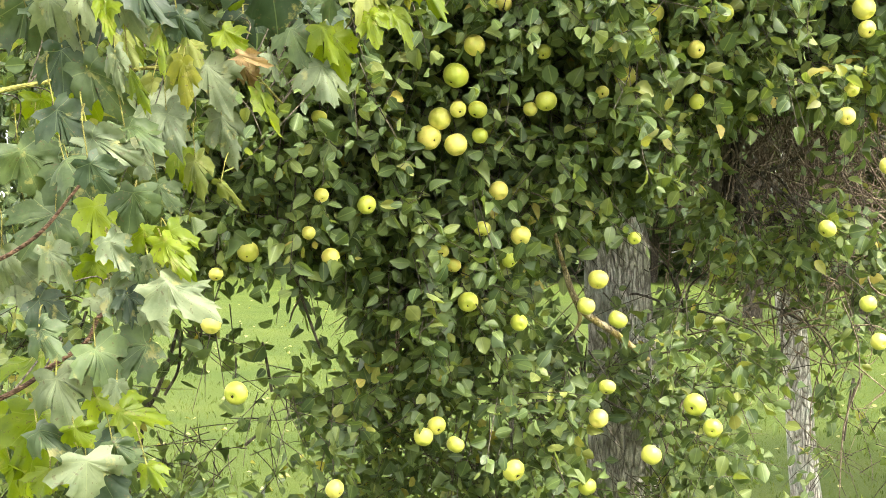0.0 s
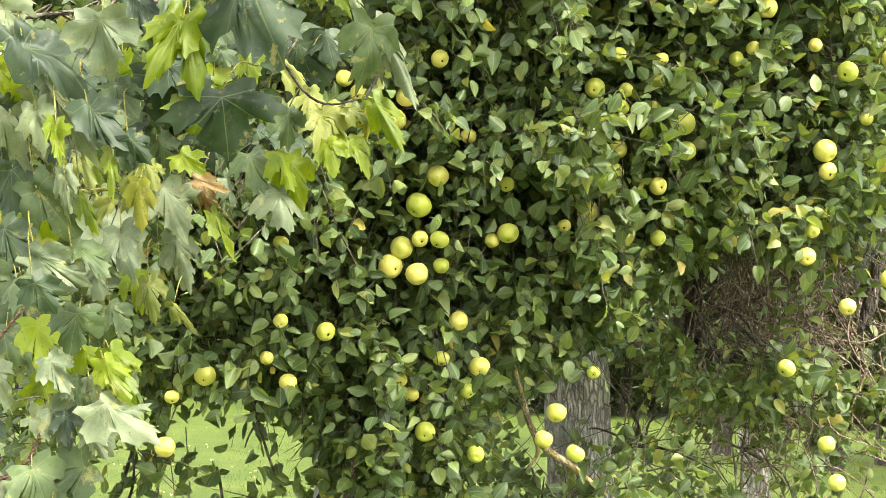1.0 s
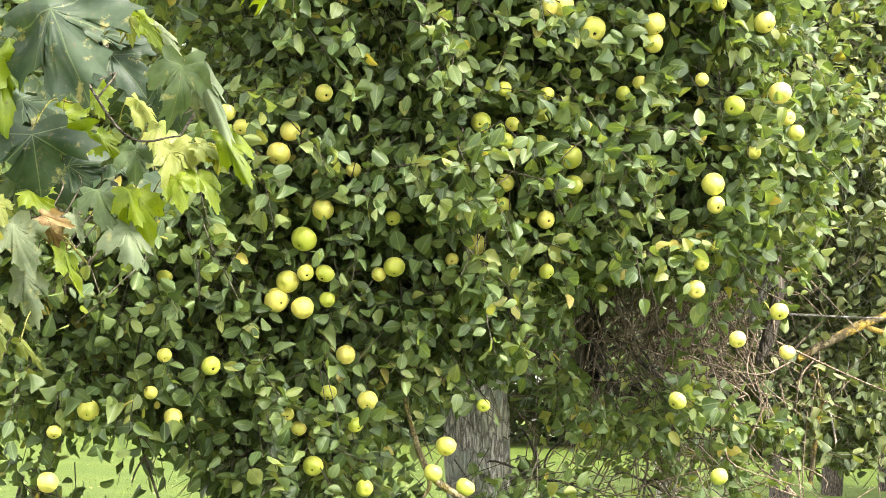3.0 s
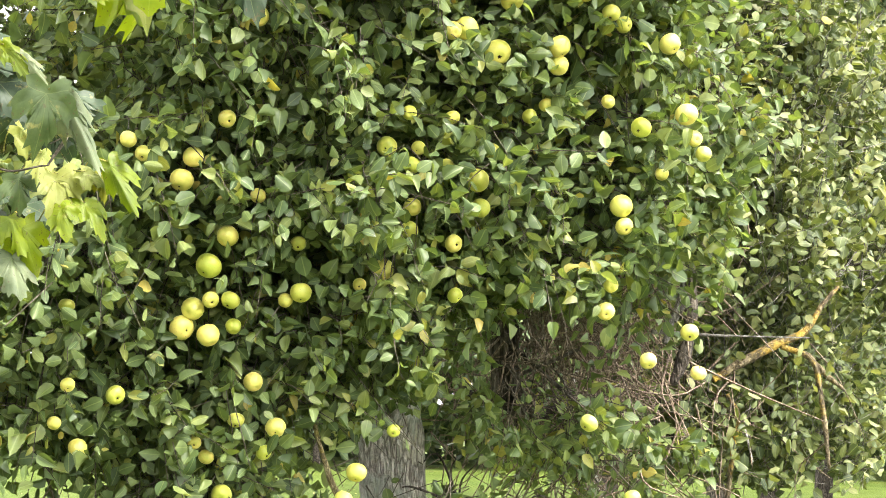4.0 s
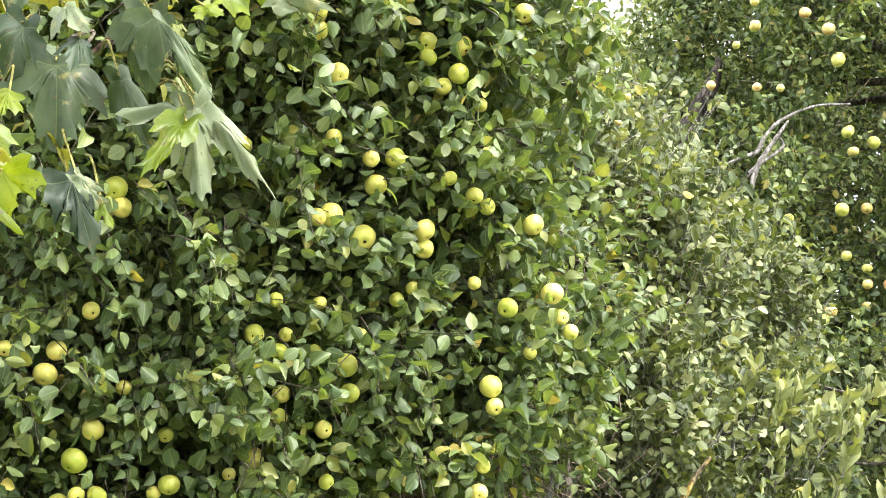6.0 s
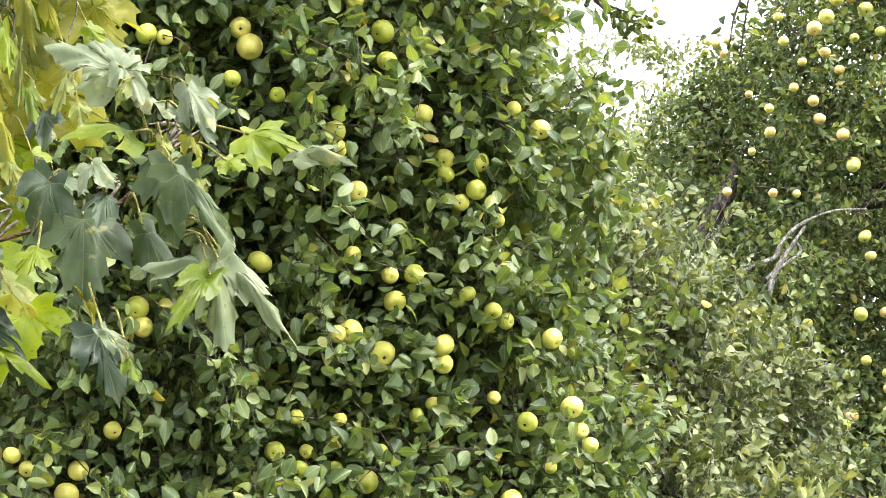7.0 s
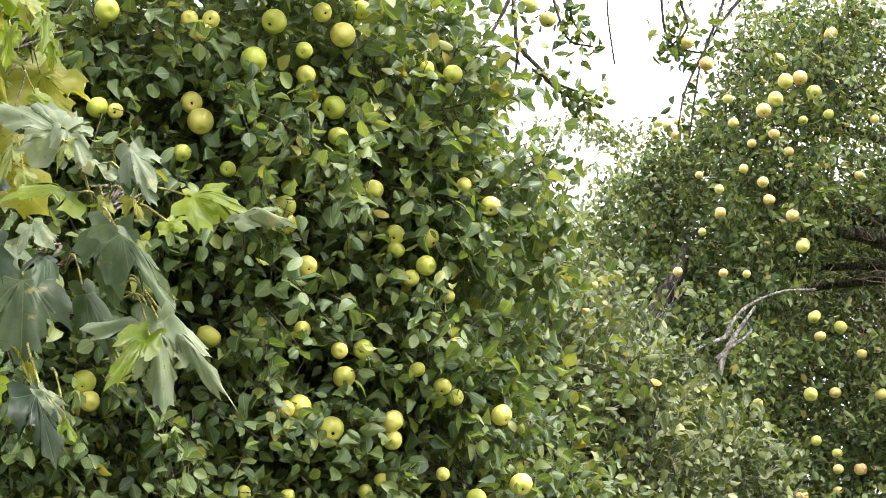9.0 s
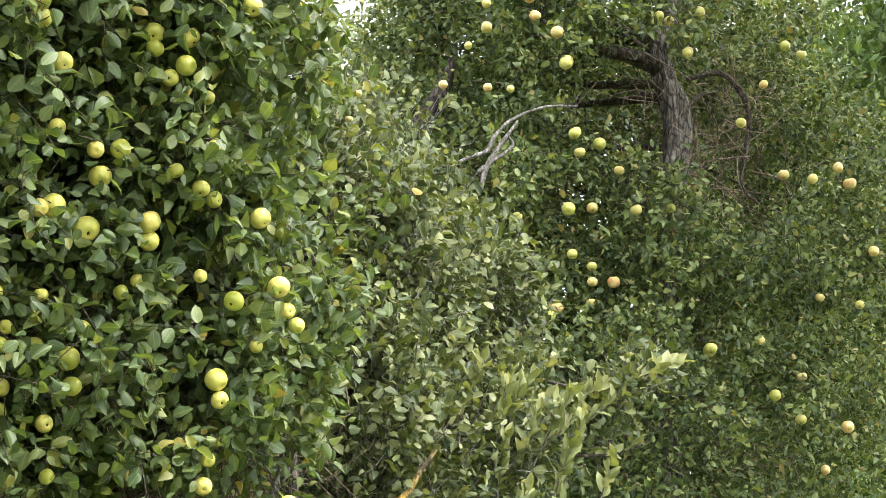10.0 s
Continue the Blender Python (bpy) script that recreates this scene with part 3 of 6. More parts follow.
FAR_APPLES_D = [
    (3.587, 9.498, 5.147, 5.791), (3.509, 9.429, 5.18, 5.412), (3.629, 9.508, 5.195, 5.471), (3.472, 9.494, 5.223, 5.443),
    (3.762, 9.539, 5.23, 5.515), (3.818, 9.447, 4.319, 5.339), (3.978, 9.466, 4.382, 5.051), (3.823, 9.583, 4.494, 5.089),
    (1.603, 5.423, 3.952, 5.715), (2.159, 5.452, 3.85, 5.087), (2.137, 5.557, 3.97, 4.396), (1.563, 5.775, 3.571, 5.096),
    (1.631, 5.749, 3.442, 3.889), (1.533, 5.86, 3.644, 3.981), (1.489, 5.833, 3.76, 3.984), (1.663, 5.842, 4.193, 6.599), (3.304, 8.2, 4.376, 4.677),
    (3.201, 8.2, 4.444, 4.086), (4.071, 8.2, 4.495, 4.854), (4.424, 8.2, 4.206, 4.891), (4.268, 8.2, 4.679, 4.929), (3.199, 8.2, 4.147, 4.044),
    (3.42, 8.2, 3.94, 4.055), (4.472, 8.2, 2.653, 6.519),
]
FAR_APPLES_E = [
    (3.102, 8.2, 4.722, 4.112), (3.002, 8.2, 4.708, 4.095), (2.315, 6.4, 3.963, 3.157), (3.495, 8.2, 4.631, 4.756), (4.187, 8.2, 4.807, 4.933),
    (4.713, 8.2, 4.627, 5.027), (4.46, 8.2, 4.955, 5.023), (3.931, 8.2, 4.818, 5.488), (3.785, 8.2, 4.776, 4.84), (1.4, 5.8, 3.493, 3.894),
    (2.042, 6.4, 3.335, 3.031), (2.005, 6.4, 3.234, 3.015), (2.256, 6.4, 2.288, 3.822), (3.369, 8.2, 2.64, 5.053), (3.099, 8.2, 2.745, 4.447),
]
NEAR_CROWN_A = [
    (-0.656, 5.192, 2.043, 0.379, 0.5, 0.379, 1), (-0.263, 5.215, 1.952, 0.337, 0.5, 0.381, 1), (0.065, 5.216, 2.12, 0.381, 0.5, 0.396, 1),
    (0.446, 5.299, 2.154, 0.343, 0.5, 0.418, 1), (0.783, 5.361, 2.233, 0.304, 0.45, 0.304, 0.9), (1.101, 5.47, 2.272, 0.266, 0.4, 0.297, 1),
    (1.416, 5.67, 2.105, 0.214, 0.3, 0.263, 0.8), (1.463, 5.612, 2.436, 0.21, 0.35, 0.275, 0.8), (-0.493, 5.272, 1.547, 0.405, 0.4, 0.158, 0.8),
    (0.026, 5.369, 1.574, 0.289, 0.45, 0.259, 1), (0.358, 5.361, 1.714, 0.29, 0.4, 0.229, 1), (0.592, 5.337, 1.806, 0.154, 0.3, 0.2, 0.9),
    (0.109, 5.461, 1.269, 0.234, 0.4, 0.187, 1),
]
NEAR_CROWN_B = [
    (0.944, 5.384, 1.97, 0.218, 0.3, 0.155, 1), (0.029, 5.453, 1.367, 0.233, 0.4, 0.233, 1), (-0.181, 5.503, 0.953, 0.173, 0.4, 0.204, 0.8),
    (0.173, 5.609, 0.98, 0.367, 0.45, 0.271, 0.85), (0.532, 5.517, 1.014, 0.208, 0.25, 0.208, 0.35), (0.83, 5.601, 0.976, 0.244, 0.25, 0.163, 0.6),
    (0.884, 5.745, 1.235, 0.283, 0.3, 0.183, 0.28), (-0.399, 5.245, 1.024, 0.108, 0.12, 0.138, 0.35), (-0.473, 5.289, 0.866, 0.139, 0.15, 0.139, 0.4),
    (-0.888, 5.537, 0.81, 0.32, 0.3, 0.16, 0.6), (1.299, 6.105, 1.224, 0.229, 0.4, 0.299, 0.5), (1.519, 6.133, 0.784, 0.107, 0.3, 0.197, 0.6),
    (0.333, 5.665, 0.727, 0.535, 0.4, 0.146, 0.7),
]
NEAR_CROWN_C = [
    (-0.624, 5.2, 1.24, 0.136, 0.2, 0.091, 0.5), (-0.095, 4.959, 3.307, 0.463, 0.5, 0.463, 1), (0.303, 4.974, 3.176, 0.366, 0.5, 0.423, 1),
    (0.703, 5.04, 3.251, 0.358, 0.5, 0.415, 1), (1.038, 5.095, 3.19, 0.176, 0.4, 0.381, 1), (1.123, 5.05, 3.492, 0.109, 0.35, 0.219, 0.9),
    (1.227, 5.121, 3.174, 0.119, 0.3, 0.164, 0.8), (0.146, 5.113, 2.641, 0.48, 0.5, 0.305, 1), (0.676, 5.194, 2.705, 0.34, 0.5, 0.311, 1),
    (1.06, 5.252, 2.741, 0.242, 0.4, 0.273, 1), (1.312, 5.406, 2.571, 0.173, 0.35, 0.173, 0.7), (1.278, 5.274, 2.831, 0.123, 0.3, 0.169, 0.6),
    (0.557, 4.861, 3.742, 0.481, 0.5, 0.247, 0.8),
]
NEAR_CROWN_D = [
    (-0.92, 6.465, 2.442, 0.626, 0.3, 0.626, 0.6), (0.024, 6.565, 2.461, 0.772, 0.3, 0.637, 0.6), (0.823, 6.665, 2.528, 0.588, 0.3, 0.51, 0.5),
    (-0.419, 6.565, 1.795, 0.579, 0.3, 0.231, 0.4), (0.058, 6.365, 3.794, 0.792, 0.3, 0.66, 0.6), (0.869, 6.465, 3.982, 0.633, 0.3, 0.575, 0.6),
    (0.569, 6.465, 3.021, 0.959, 0.3, 0.499, 0.6), (1.29, 6.565, 2.959, 0.39, 0.3, 0.448, 0.5), (1.558, 6.365, 2.959, 0.374, 0.3, 0.468, 0.4),
    (-0.996, 5.401, 1.012, 0.233, 0.3, 0.14, 0.5), (-0.926, 5.303, 1.234, 0.259, 0.3, 0.168, 0.6), (1.425, 6.114, 1.451, 0.251, 0.3, 0.162, 0.4),
    (1.256, 5.81, 1.573, 0.187, 0.25, 0.102, 0.4),
]
NEAR_CROWN_E = [
    (0.984, 5.803, 1.541, 0.186, 0.25, 0.102, 0.5), (1.206, 5.041, 3.498, 0.059, 0.3, 0.249, 0.9), (1.351, 5.176, 3.226, 0.105, 0.3, 0.151, 0.8),
    (1.447, 5.265, 3.069, 0.092, 0.3, 0.123, 0.7),
]
OPENINGS_A = [
    (-0.303, 5.4, 1.204, 0.169, 1.3, 0.121), (-0.563, 5.4, 1.065, 0.153, 1.3, 0.096), (-0.624, 5.4, 0.856, 0.145, 1.3, 0.129),
    (-0.369, 5.4, 0.874, 0.072, 1.3, 0.145), (0.574, 5.3, 1.294, 0.107, 0.65, 0.197), (0.602, 5.3, 0.863, 0.098, 0.65, 0.142),
    (1.005, 5.6, 1.739, 0.134, 1, 0.1), (0.732, 5.6, 1.683, 0.042, 1, 0.151), (1.296, 5.6, 0.812, 0.142, 1.4, 0.117),
    (1.36, 5.6, 1.07, 0.084, 1.3, 0.067), (1.119, 5.5, 2.075, 0.05, 0.4, 0.05), (1.842, 5.7, 3.949, 0.328, 1.6, 0.199),
    (2.168, 5.7, 3.968, 0.19, 1.6, 0.155), (1.702, 5.7, 3.534, 0.086, 1.6, 0.138), (0.758, 5.4, 1.39, 0.064, 0.7, 0.177),
]
OPENINGS_B = [
    (1.068, 5.4, 1.718, 0.178, 0.7, 0.129), (1.089, 5.4, 1.583, 0.146, 0.7, 0.129), (1.932, 5.7, 4.045, 0.354, 1.6, 0.242),
    (1.735, 5.7, 3.698, 0.19, 1.2, 0.104),
]
LAWN_OPENINGS = [
    (-0.265, 5.40, 1.216, 0.115, 0.70, 0.106), (-0.632, 5.40, 1.036, 0.135, 0.70, 0.135), (-0.469, 5.40, 0.889, 0.127, 0.70, 0.079),
    (-0.289, 5.40, 1.224, 0.134, 0.70, 0.098), (0.613, 5.40, 1.416, 0.082, 0.70, 0.113), (0.781, 5.40, 1.350, 0.099, 0.70, 0.065),
    (1.365, 5.40, 1.317, 0.118, 0.70, 0.098), (1.218, 5.40, 1.205, 0.117, 0.70, 0.090), (1.218, 5.40, 0.856, 0.151, 0.70, 0.131),
    (1.263, 5.40, 1.136, 0.100, 0.70, 0.098),
]
LAWN_OPENINGS_BACK = [
    (-0.263, 6.60, 1.154, 0.143, 0.60, 0.131), (-0.716, 6.60, 0.930, 0.166, 0.60, 0.167), (-0.515, 6.60, 0.748, 0.158, 0.60, 0.099),
    (-0.325, 6.60, 1.154, 0.166, 0.60, 0.122), (0.821, 6.60, 1.395, 0.101, 0.60, 0.140), (1.028, 6.60, 1.313, 0.122, 0.60, 0.081),
    (1.751, 6.60, 1.273, 0.146, 0.60, 0.121), (1.569, 6.60, 1.134, 0.145, 0.60, 0.111), (1.579, 6.60, 0.703, 0.186, 0.60, 0.162),
    (1.633, 6.60, 1.049, 0.125, 0.60, 0.122),
]
REAR_LAWN_OPENINGS = [
    (0.994, 7.60, 1.377, 0.118, 0.40, 0.163), (1.234, 7.60, 1.283, 0.142, 0.40, 0.093), (2.073, 7.60, 1.236, 0.169, 0.40, 0.141),
    (1.861, 7.60, 1.075, 0.168, 0.40, 0.129), (1.879, 7.60, 0.575, 0.216, 0.40, 0.189), (1.942, 7.60, 0.977, 0.145, 0.40, 0.141),
]
LIMB_OPENINGS = [(2.354, 6.50, 3.374, 0.101, 0.40, 0.214), (2.615, 7.20, 3.575, 0.112, 0.40, 0.238), (2.875, 7.90, 3.776, 0.123, 0.40, 0.262), (2.578, 6.50, 3.160, 0.143, 0.40, 0.148), (2.863, 7.20, 3.338, 0.159, 0.40, 0.164), (3.067, 7.70, 3.464, 0.171, 0.40, 0.176)]
FAR_LIMB_OPENINGS = [(3.061, 8.40, 3.920, 0.125, 0.42, 0.264), (3.163, 7.90, 3.521, 0.164, 0.17, 0.164)]
HOLLOW_OPENINGS = [(1.022, 5.50, 1.306, 0.128, 0.40, 0.070), (1.221, 6.30, 1.276, 0.147, 0.40, 0.080), (0.833, 5.50, 1.406, 0.101, 0.40, 0.050), (1.002, 6.30, 1.391, 0.117, 0.40, 0.057)]
NEAR_SKY_OPENINGS = [(1.444, 5.00, 3.689, 0.155, 0.40, 0.193), (1.654, 5.70, 3.996, 0.177, 0.40, 0.221), (1.863, 6.40, 4.302, 0.200, 0.40, 0.250)]
SKY_OPENINGS = [
    (3.278, 8.40, 5.277, 0.265, 0.45, 0.339), (3.638, 9.30, 5.682, 0.294, 0.45, 0.377), (3.997, 10.20, 6.088, 0.324, 0.45, 0.414),
    (3.079, 8.40, 5.044, 0.215, 0.45, 0.237), (3.417, 9.30, 5.424, 0.239, 0.45, 0.263), (3.755, 10.20, 5.803, 0.262, 0.45, 0.289),
    (3.407, 8.40, 5.127, 0.140, 0.45, 0.143), (3.781, 9.30, 5.515, 0.155, 0.45, 0.160), (4.154, 10.20, 5.904, 0.171, 0.45, 0.175),
]
REAR_OPENINGS = [
    (1.66, 6.8, 0.655, 0.226, 1.2, 0.185), (1.738, 6.8, 1.013, 0.123, 1.2, 0.123), (2.093, 6.5, 4.009, 0.238, 1.2, 0.317),
    (1.223, 6.6, 1.762, 0.189, 1, 0.169), (1.267, 6.8, 1.091, 0.082, 1, 0.082),
]
FAR_OPENINGS = [
    (4.253, 8.15, 3.919, 0.113, 0.55, 0.238), (4.558, 8.3, 3.827, 0.153, 0.8, 0.179), (3.954, 8.2, 4.196, 0.126, 0.4, 0.076),
    (3.161, 8.8, 3.968, 0.108, 0.5, 0.217),
]
MIDDLE_CROWN_A = [
    (1.587, 6.175, 3.494, 0.125, 0.5, 0.215, 0.9), (1.765, 6.575, 3.434, 0.211, 0.5, 0.173, 0.8), (1.985, 6.93, 3.04, 0.383, 0.6, 0.403, 0.9),
    (2.483, 7.23, 2.843, 0.464, 0.6, 0.316, 0.9), (1.936, 6.875, 3.018, 0.261, 0.5, 0.402, 0.8), (2.129, 6.93, 2.525, 0.362, 0.6, 0.483, 0.9),
    (2.231, 6.93, 2.057, 0.603, 0.6, 0.282, 1), (2.774, 7.075, 2.119, 0.353, 0.5, 0.27, 0.9), (3.128, 6.755, 2.27, 0.225, 0.1, 0.072, 0.8),
    (3.192, 6.744, 2.045, 0.143, 0.08, 0.045, 0.5), (2.073, 6.675, 2.189, 0.329, 0.5, 0.445, 0.8), (1.554, 6.62, 1.696, 0.348, 0.4, 0.116, 0.25),
    (1.815, 6.62, 1.402, 0.289, 0.4, 0.212, 0.5),
]
MIDDLE_CROWN_B = [
    (1.539, 6.82, 1.343, 0.298, 0.4, 0.179, 0.3), (2.452, 7.52, 3.253, 0.335, 0.4, 0.313, 0.8), (2.824, 7.62, 2.561, 0.408, 0.4, 0.363, 0.9),
    (2.826, 7.42, 2.428, 0.328, 0.4, 0.547, 0.9), (2.588, 7.42, 3.008, 0.438, 0.4, 0.328, 0.7), (1.946, 6.62, 1.494, 0.388, 0.4, 0.233, 0.9),
    (1.978, 6.42, 2.138, 0.319, 0.4, 0.356, 0.9), (2.232, 6.62, 2.596, 0.252, 0.4, 0.446, 0.9), (1.763, 6.465, 2.498, 0.229, 0.3, 0.305, 0.8),
    (2.214, 6.565, 1.741, 0.252, 0.3, 0.233, 0.9), (1.454, 6.665, 1.883, 0.217, 0.3, 0.118, 0.3), (2.294, 6.72, 1.42, 0.256, 0.4, 0.217, 0.9),
]
FAR_CROWN_A = [
    (3.693, 9.74, 4.679, 0.373, 0.8, 0.402, 1), (3.488, 10.24, 4.518, 0.455, 0.8, 0.424, 1), (3.098, 10.04, 4.178, 0.475, 0.8, 0.326, 0.9),
    (3.542, 8.985, 3.749, 0.424, 0.7, 0.45, 1), (3.716, 8.83, 4.89, 0.183, 0.6, 0.471, 0.9), (4.073, 8.93, 4.983, 0.344, 0.6, 0.45, 0.9),
    (3.426, 9.84, 4.026, 0.58, 0.8, 0.435, 1), (3.887, 9.74, 4.598, 0.488, 0.8, 0.488, 1), (3.817, 8.985, 3.488, 0.582, 0.7, 0.45, 1),
    (3.949, 8.93, 4.329, 0.291, 0.6, 0.265, 0.8), (4.892, 9.185, 4.598, 0.624, 0.7, 0.298, 0.9), (5.437, 9.23, 4.166, 0.329, 0.6, 0.521, 1),
    (5.753, 9.185, 3.693, 0.38, 0.7, 0.813, 1),
]
FAR_CROWN_B = [
    (4.366, 8.985, 3.269, 0.529, 0.7, 0.397, 1), (3.869, 8.63, 2.703, 0.587, 0.6, 0.281, 0.9), (5.04, 8.985, 3.078, 0.582, 0.7, 0.397, 1),
    (5.039, 8.885, 2.392, 0.68, 0.7, 0.471, 0.6), (4.41, 9.075, 2.175, 0.271, 0.5, 0.352, 0.7), (5.904, 9.24, 2.749, 0.542, 0.8, 0.895, 0.6),
    (4.351, 8.73, 1.86, 0.775, 0.6, 0.336, 0.6), (5.535, 9.285, 5.031, 0.713, 0.7, 0.329, 0.9), (3.537, 8.31, 5.234, 0.101, 0.2, 0.303, 0.4),
    (4.268, 8.332, 3.23, 0.152, 0.15, 0.33, 0.8), (4.182, 8.282, 2.697, 0.176, 0.15, 0.227, 0.8), (4.269, 8.31, 2.272, 0.302, 0.2, 0.277, 0.6),
    (5.223, 10.875, 4.361, 1.149, 0.5, 0.854, 0.7),
]
FAR_CROWN_C = [
    (6.817, 11.075, 3.696, 1.004, 0.5, 1.339, 0.7), (4.09, 11.075, 4.151, 0.837, 0.5, 0.669, 0.7), (5.318, 10.475, 2.277, 1.262, 0.5, 0.789, 0.7),
    (4.336, 8.31, 4.674, 0.151, 0.2, 0.227, 0.8), (4.066, 8.365, 5.148, 0.202, 0.3, 0.378, 0.8), (3.8, 8.52, 4.45, 0.332, 0.4, 0.357, 0.8),
    (3.391, 9.475, 2.936, 0.653, 0.5, 0.568, 0.9), (3.556, 9.675, 2.701, 0.722, 0.5, 0.867, 0.8), (4.33, 8.366, 3.601, 0.153, 0.12, 0.153, 0.7),
    (4.019, 9.275, 2.493, 0.555, 0.5, 0.416, 0.8), (4.341, 8.282, 4.458, 0.202, 0.15, 0.176, 0.9), (4.306, 8.266, 3.517, 0.151, 0.12, 0.151, 0.7),
    (4.741, 10.42, 3.223, 0.347, 0.4, 0.284, 0.9),
]
FAR_CROWN_D = [
    (6.327, 10.62, 5.296, 0.386, 0.4, 0.258, 0.8), (3.562, 9.72, 5.058, 0.235, 0.4, 0.161, 0.9), (3.687, 8.82, 5.055, 0.185, 0.4, 0.344, 0.9),
    (4.164, 8.975, 5.53, 0.348, 0.5, 0.295, 1), (4.45, 8.975, 5.314, 0.241, 0.5, 0.402, 1), (4.617, 10.275, 5.813, 0.34, 0.5, 0.402, 0.9),
    (3.582, 8.682, 5.408, 0.079, 0.15, 0.159, 0.5), (3.571, 9.693, 5.084, 0.176, 0.35, 0.132, 0.9), (3.433, 9.72, 4.751, 0.132, 0.4, 0.264, 0.9),
    (3.709, 9.565, 5.142, 0.145, 0.3, 0.174, 0.9),
]
GREY_TRUNK = [(0.724, 5.95, 0.145, 0.128), (0.719, 5.95, 0.653, 0.118), (0.695, 5.95, 1.14, 0.107), (0.671, 5.95, 1.428, 0.103), (0.628, 5.95, 1.769, 0.093), (0.567, 5.95, 2.127, 0.086), (0.486, 5.95, 2.572, 0.071), (0.404, 5.95, 3.104, 0.05)]
DARK_TRUNK = [(1.133, 6.15, 1.538, 0.037), (1.074, 6.15, 1.601, 0.05), (1.066, 6.15, 1.788, 0.05), (1.059, 6.15, 1.938, 0.05), (1.067, 6.15, 2.204, 0.048), (1.07, 6.15, 2.585, 0.044), (1.127, 6.15, 3.071, 0.037)]
DARK_ARCH = [(1.083, 6.1, 1.573, 0.028), (1.132, 6.1, 1.544, 0.026), (1.217, 6.1, 1.529, 0.022), (1.349, 6.1, 1.567, 0.018), (1.423, 6.1, 1.618, 0.013)]
BOWED_STICK = [(0.974, 6, 1.696, 0.007), (1.058, 6, 1.671, 0.007), (1.101, 6, 1.608, 0.006), (1.108, 6, 1.535, 0.005)]
LONG_STICK = [(1.078, 6, 1.644, 0.007), (1.208, 6, 1.702, 0.006), (1.338, 6, 1.761, 0.005), (1.49, 6, 1.812, 0.004)]
BLACK_LIMB = [(1.311, 6, 2.282, 0.011), (1.426, 6, 2.259, 0.029), (1.551, 6, 2.226, 0.033), (1.63, 6, 2.126, 0.033), (1.644, 6, 2.032, 0.027), (1.661, 6, 1.864, 0.022), (1.634, 6, 1.714, 0.022), (1.606, 6, 1.639, 0.014)]
PALE_FORK = [(1.521, 5.8, 1.76, 0.011), (1.547, 5.8, 1.85, 0.008), (1.574, 5.8, 1.95, 0.007), (1.586, 5.8, 2.069, 0.005), (1.577, 5.8, 2.232, 0.003)]
PALE_FORK_SIDE = [(1.548, 5.8, 1.832, 0.01), (1.593, 5.8, 1.906, 0.007), (1.629, 5.8, 1.989, 0.005)]
STICK_BURST = [(1.474, 5.8, 1.794, 0.007), (1.622, 5.8, 1.79, 0.005), (1.808, 5.8, 1.79, 0.003), (1.996, 5.8, 1.792, 0.002)]
LICHEN_LIMB = [(1.801, 6.2, 1.657, 0.012), (1.881, 6.2, 1.707, 0.016), (2.02, 6.2, 1.784, 0.016), (2.121, 6.2, 1.83, 0.013), (2.181, 6.2, 1.92, 0.009), (2.242, 6.2, 1.99, 0.007)]
LICHEN_HANGER = [(2.041, 6.2, 1.779, 0.01), (2.152, 6.2, 1.734, 0.012), (2.182, 6.2, 1.618, 0.009), (2.199, 6.2, 1.512, 0.01), (2.216, 6.2, 1.368, 0.005)]
LICHEN_HANGER_SIDE = [(2.152, 6.2, 1.734, 0.009), (2.213, 6.2, 1.677, 0.01), (2.263, 6.2, 1.64, 0.007)]
BARE_HANGER = [(1.851, 6.2, 1.61, 0.007), (1.892, 6.2, 1.534, 0.008), (1.873, 6.2, 1.419, 0.009), (1.855, 6.2, 1.227, 0.009)]
BARE_HANGER_SIDE = [(1.862, 6.2, 1.6, 0.005), (1.912, 6.2, 1.496, 0.005), (1.943, 6.2, 1.382, 0.004)]
YELLOW_BRANCH = [(0.36, 5.208, 1.521, 0.005), (0.402, 5.255, 1.397, 0.007), (0.442, 5.293, 1.302, 0.01), (0.488, 5.32, 1.247, 0.011), (0.577, 5.358, 1.191, 0.01), (0.677, 5.404, 1.118, 0.008)]
YELLOW_TWIG = [(0.442, 5.293, 1.302, 0.008), (0.464, 5.317, 1.238, 0.006), (0.442, 5.326, 1.189, 0.004)]
PINK_STEM = [(-0.083, 5.226, 1.057, 0.007), (-0.063, 5.208, 1.136, 0.009), (-0.051, 5.188, 1.215, 0.008), (-0.031, 5.174, 1.277, 0.006)]
UPRIGHT_STEM = [(0.288, 5.395, 0.858, 0.007), (0.277, 5.358, 0.974, 0.007), (0.268, 5.332, 1.057, 0.004)]
LAWN_TWIG = [(-0.358, 5.075, 1.411, 0.006), (-0.332, 5.103, 1.337, 0.005), (-0.318, 5.12, 1.292, 0.004), (-0.28, 5.16, 1.186, 0.004), (-0.247, 5.189, 1.117, 0.003)]
LAWN_TWIG_SIDE = [(-0.335, 5.085, 1.397, 0.004), (-0.32, 5.111, 1.322, 0.004), (-0.278, 5.127, 1.301, 0.002)]
LAWN_TWIG_DROP = [(-0.32, 5.117, 1.299, 0.003), (-0.341, 5.124, 1.261, 0.003), (-0.351, 5.131, 1.227, 0.002)]
LEFT_STEM = [(-0.774, 5.412, 0.768, 0.008), (-0.76, 5.368, 0.932, 0.007), (-0.722, 5.353, 1.013, 0.007), (-0.685, 5.334, 1.11, 0.005), (-0.656, 5.308, 1.222, 0.005)]
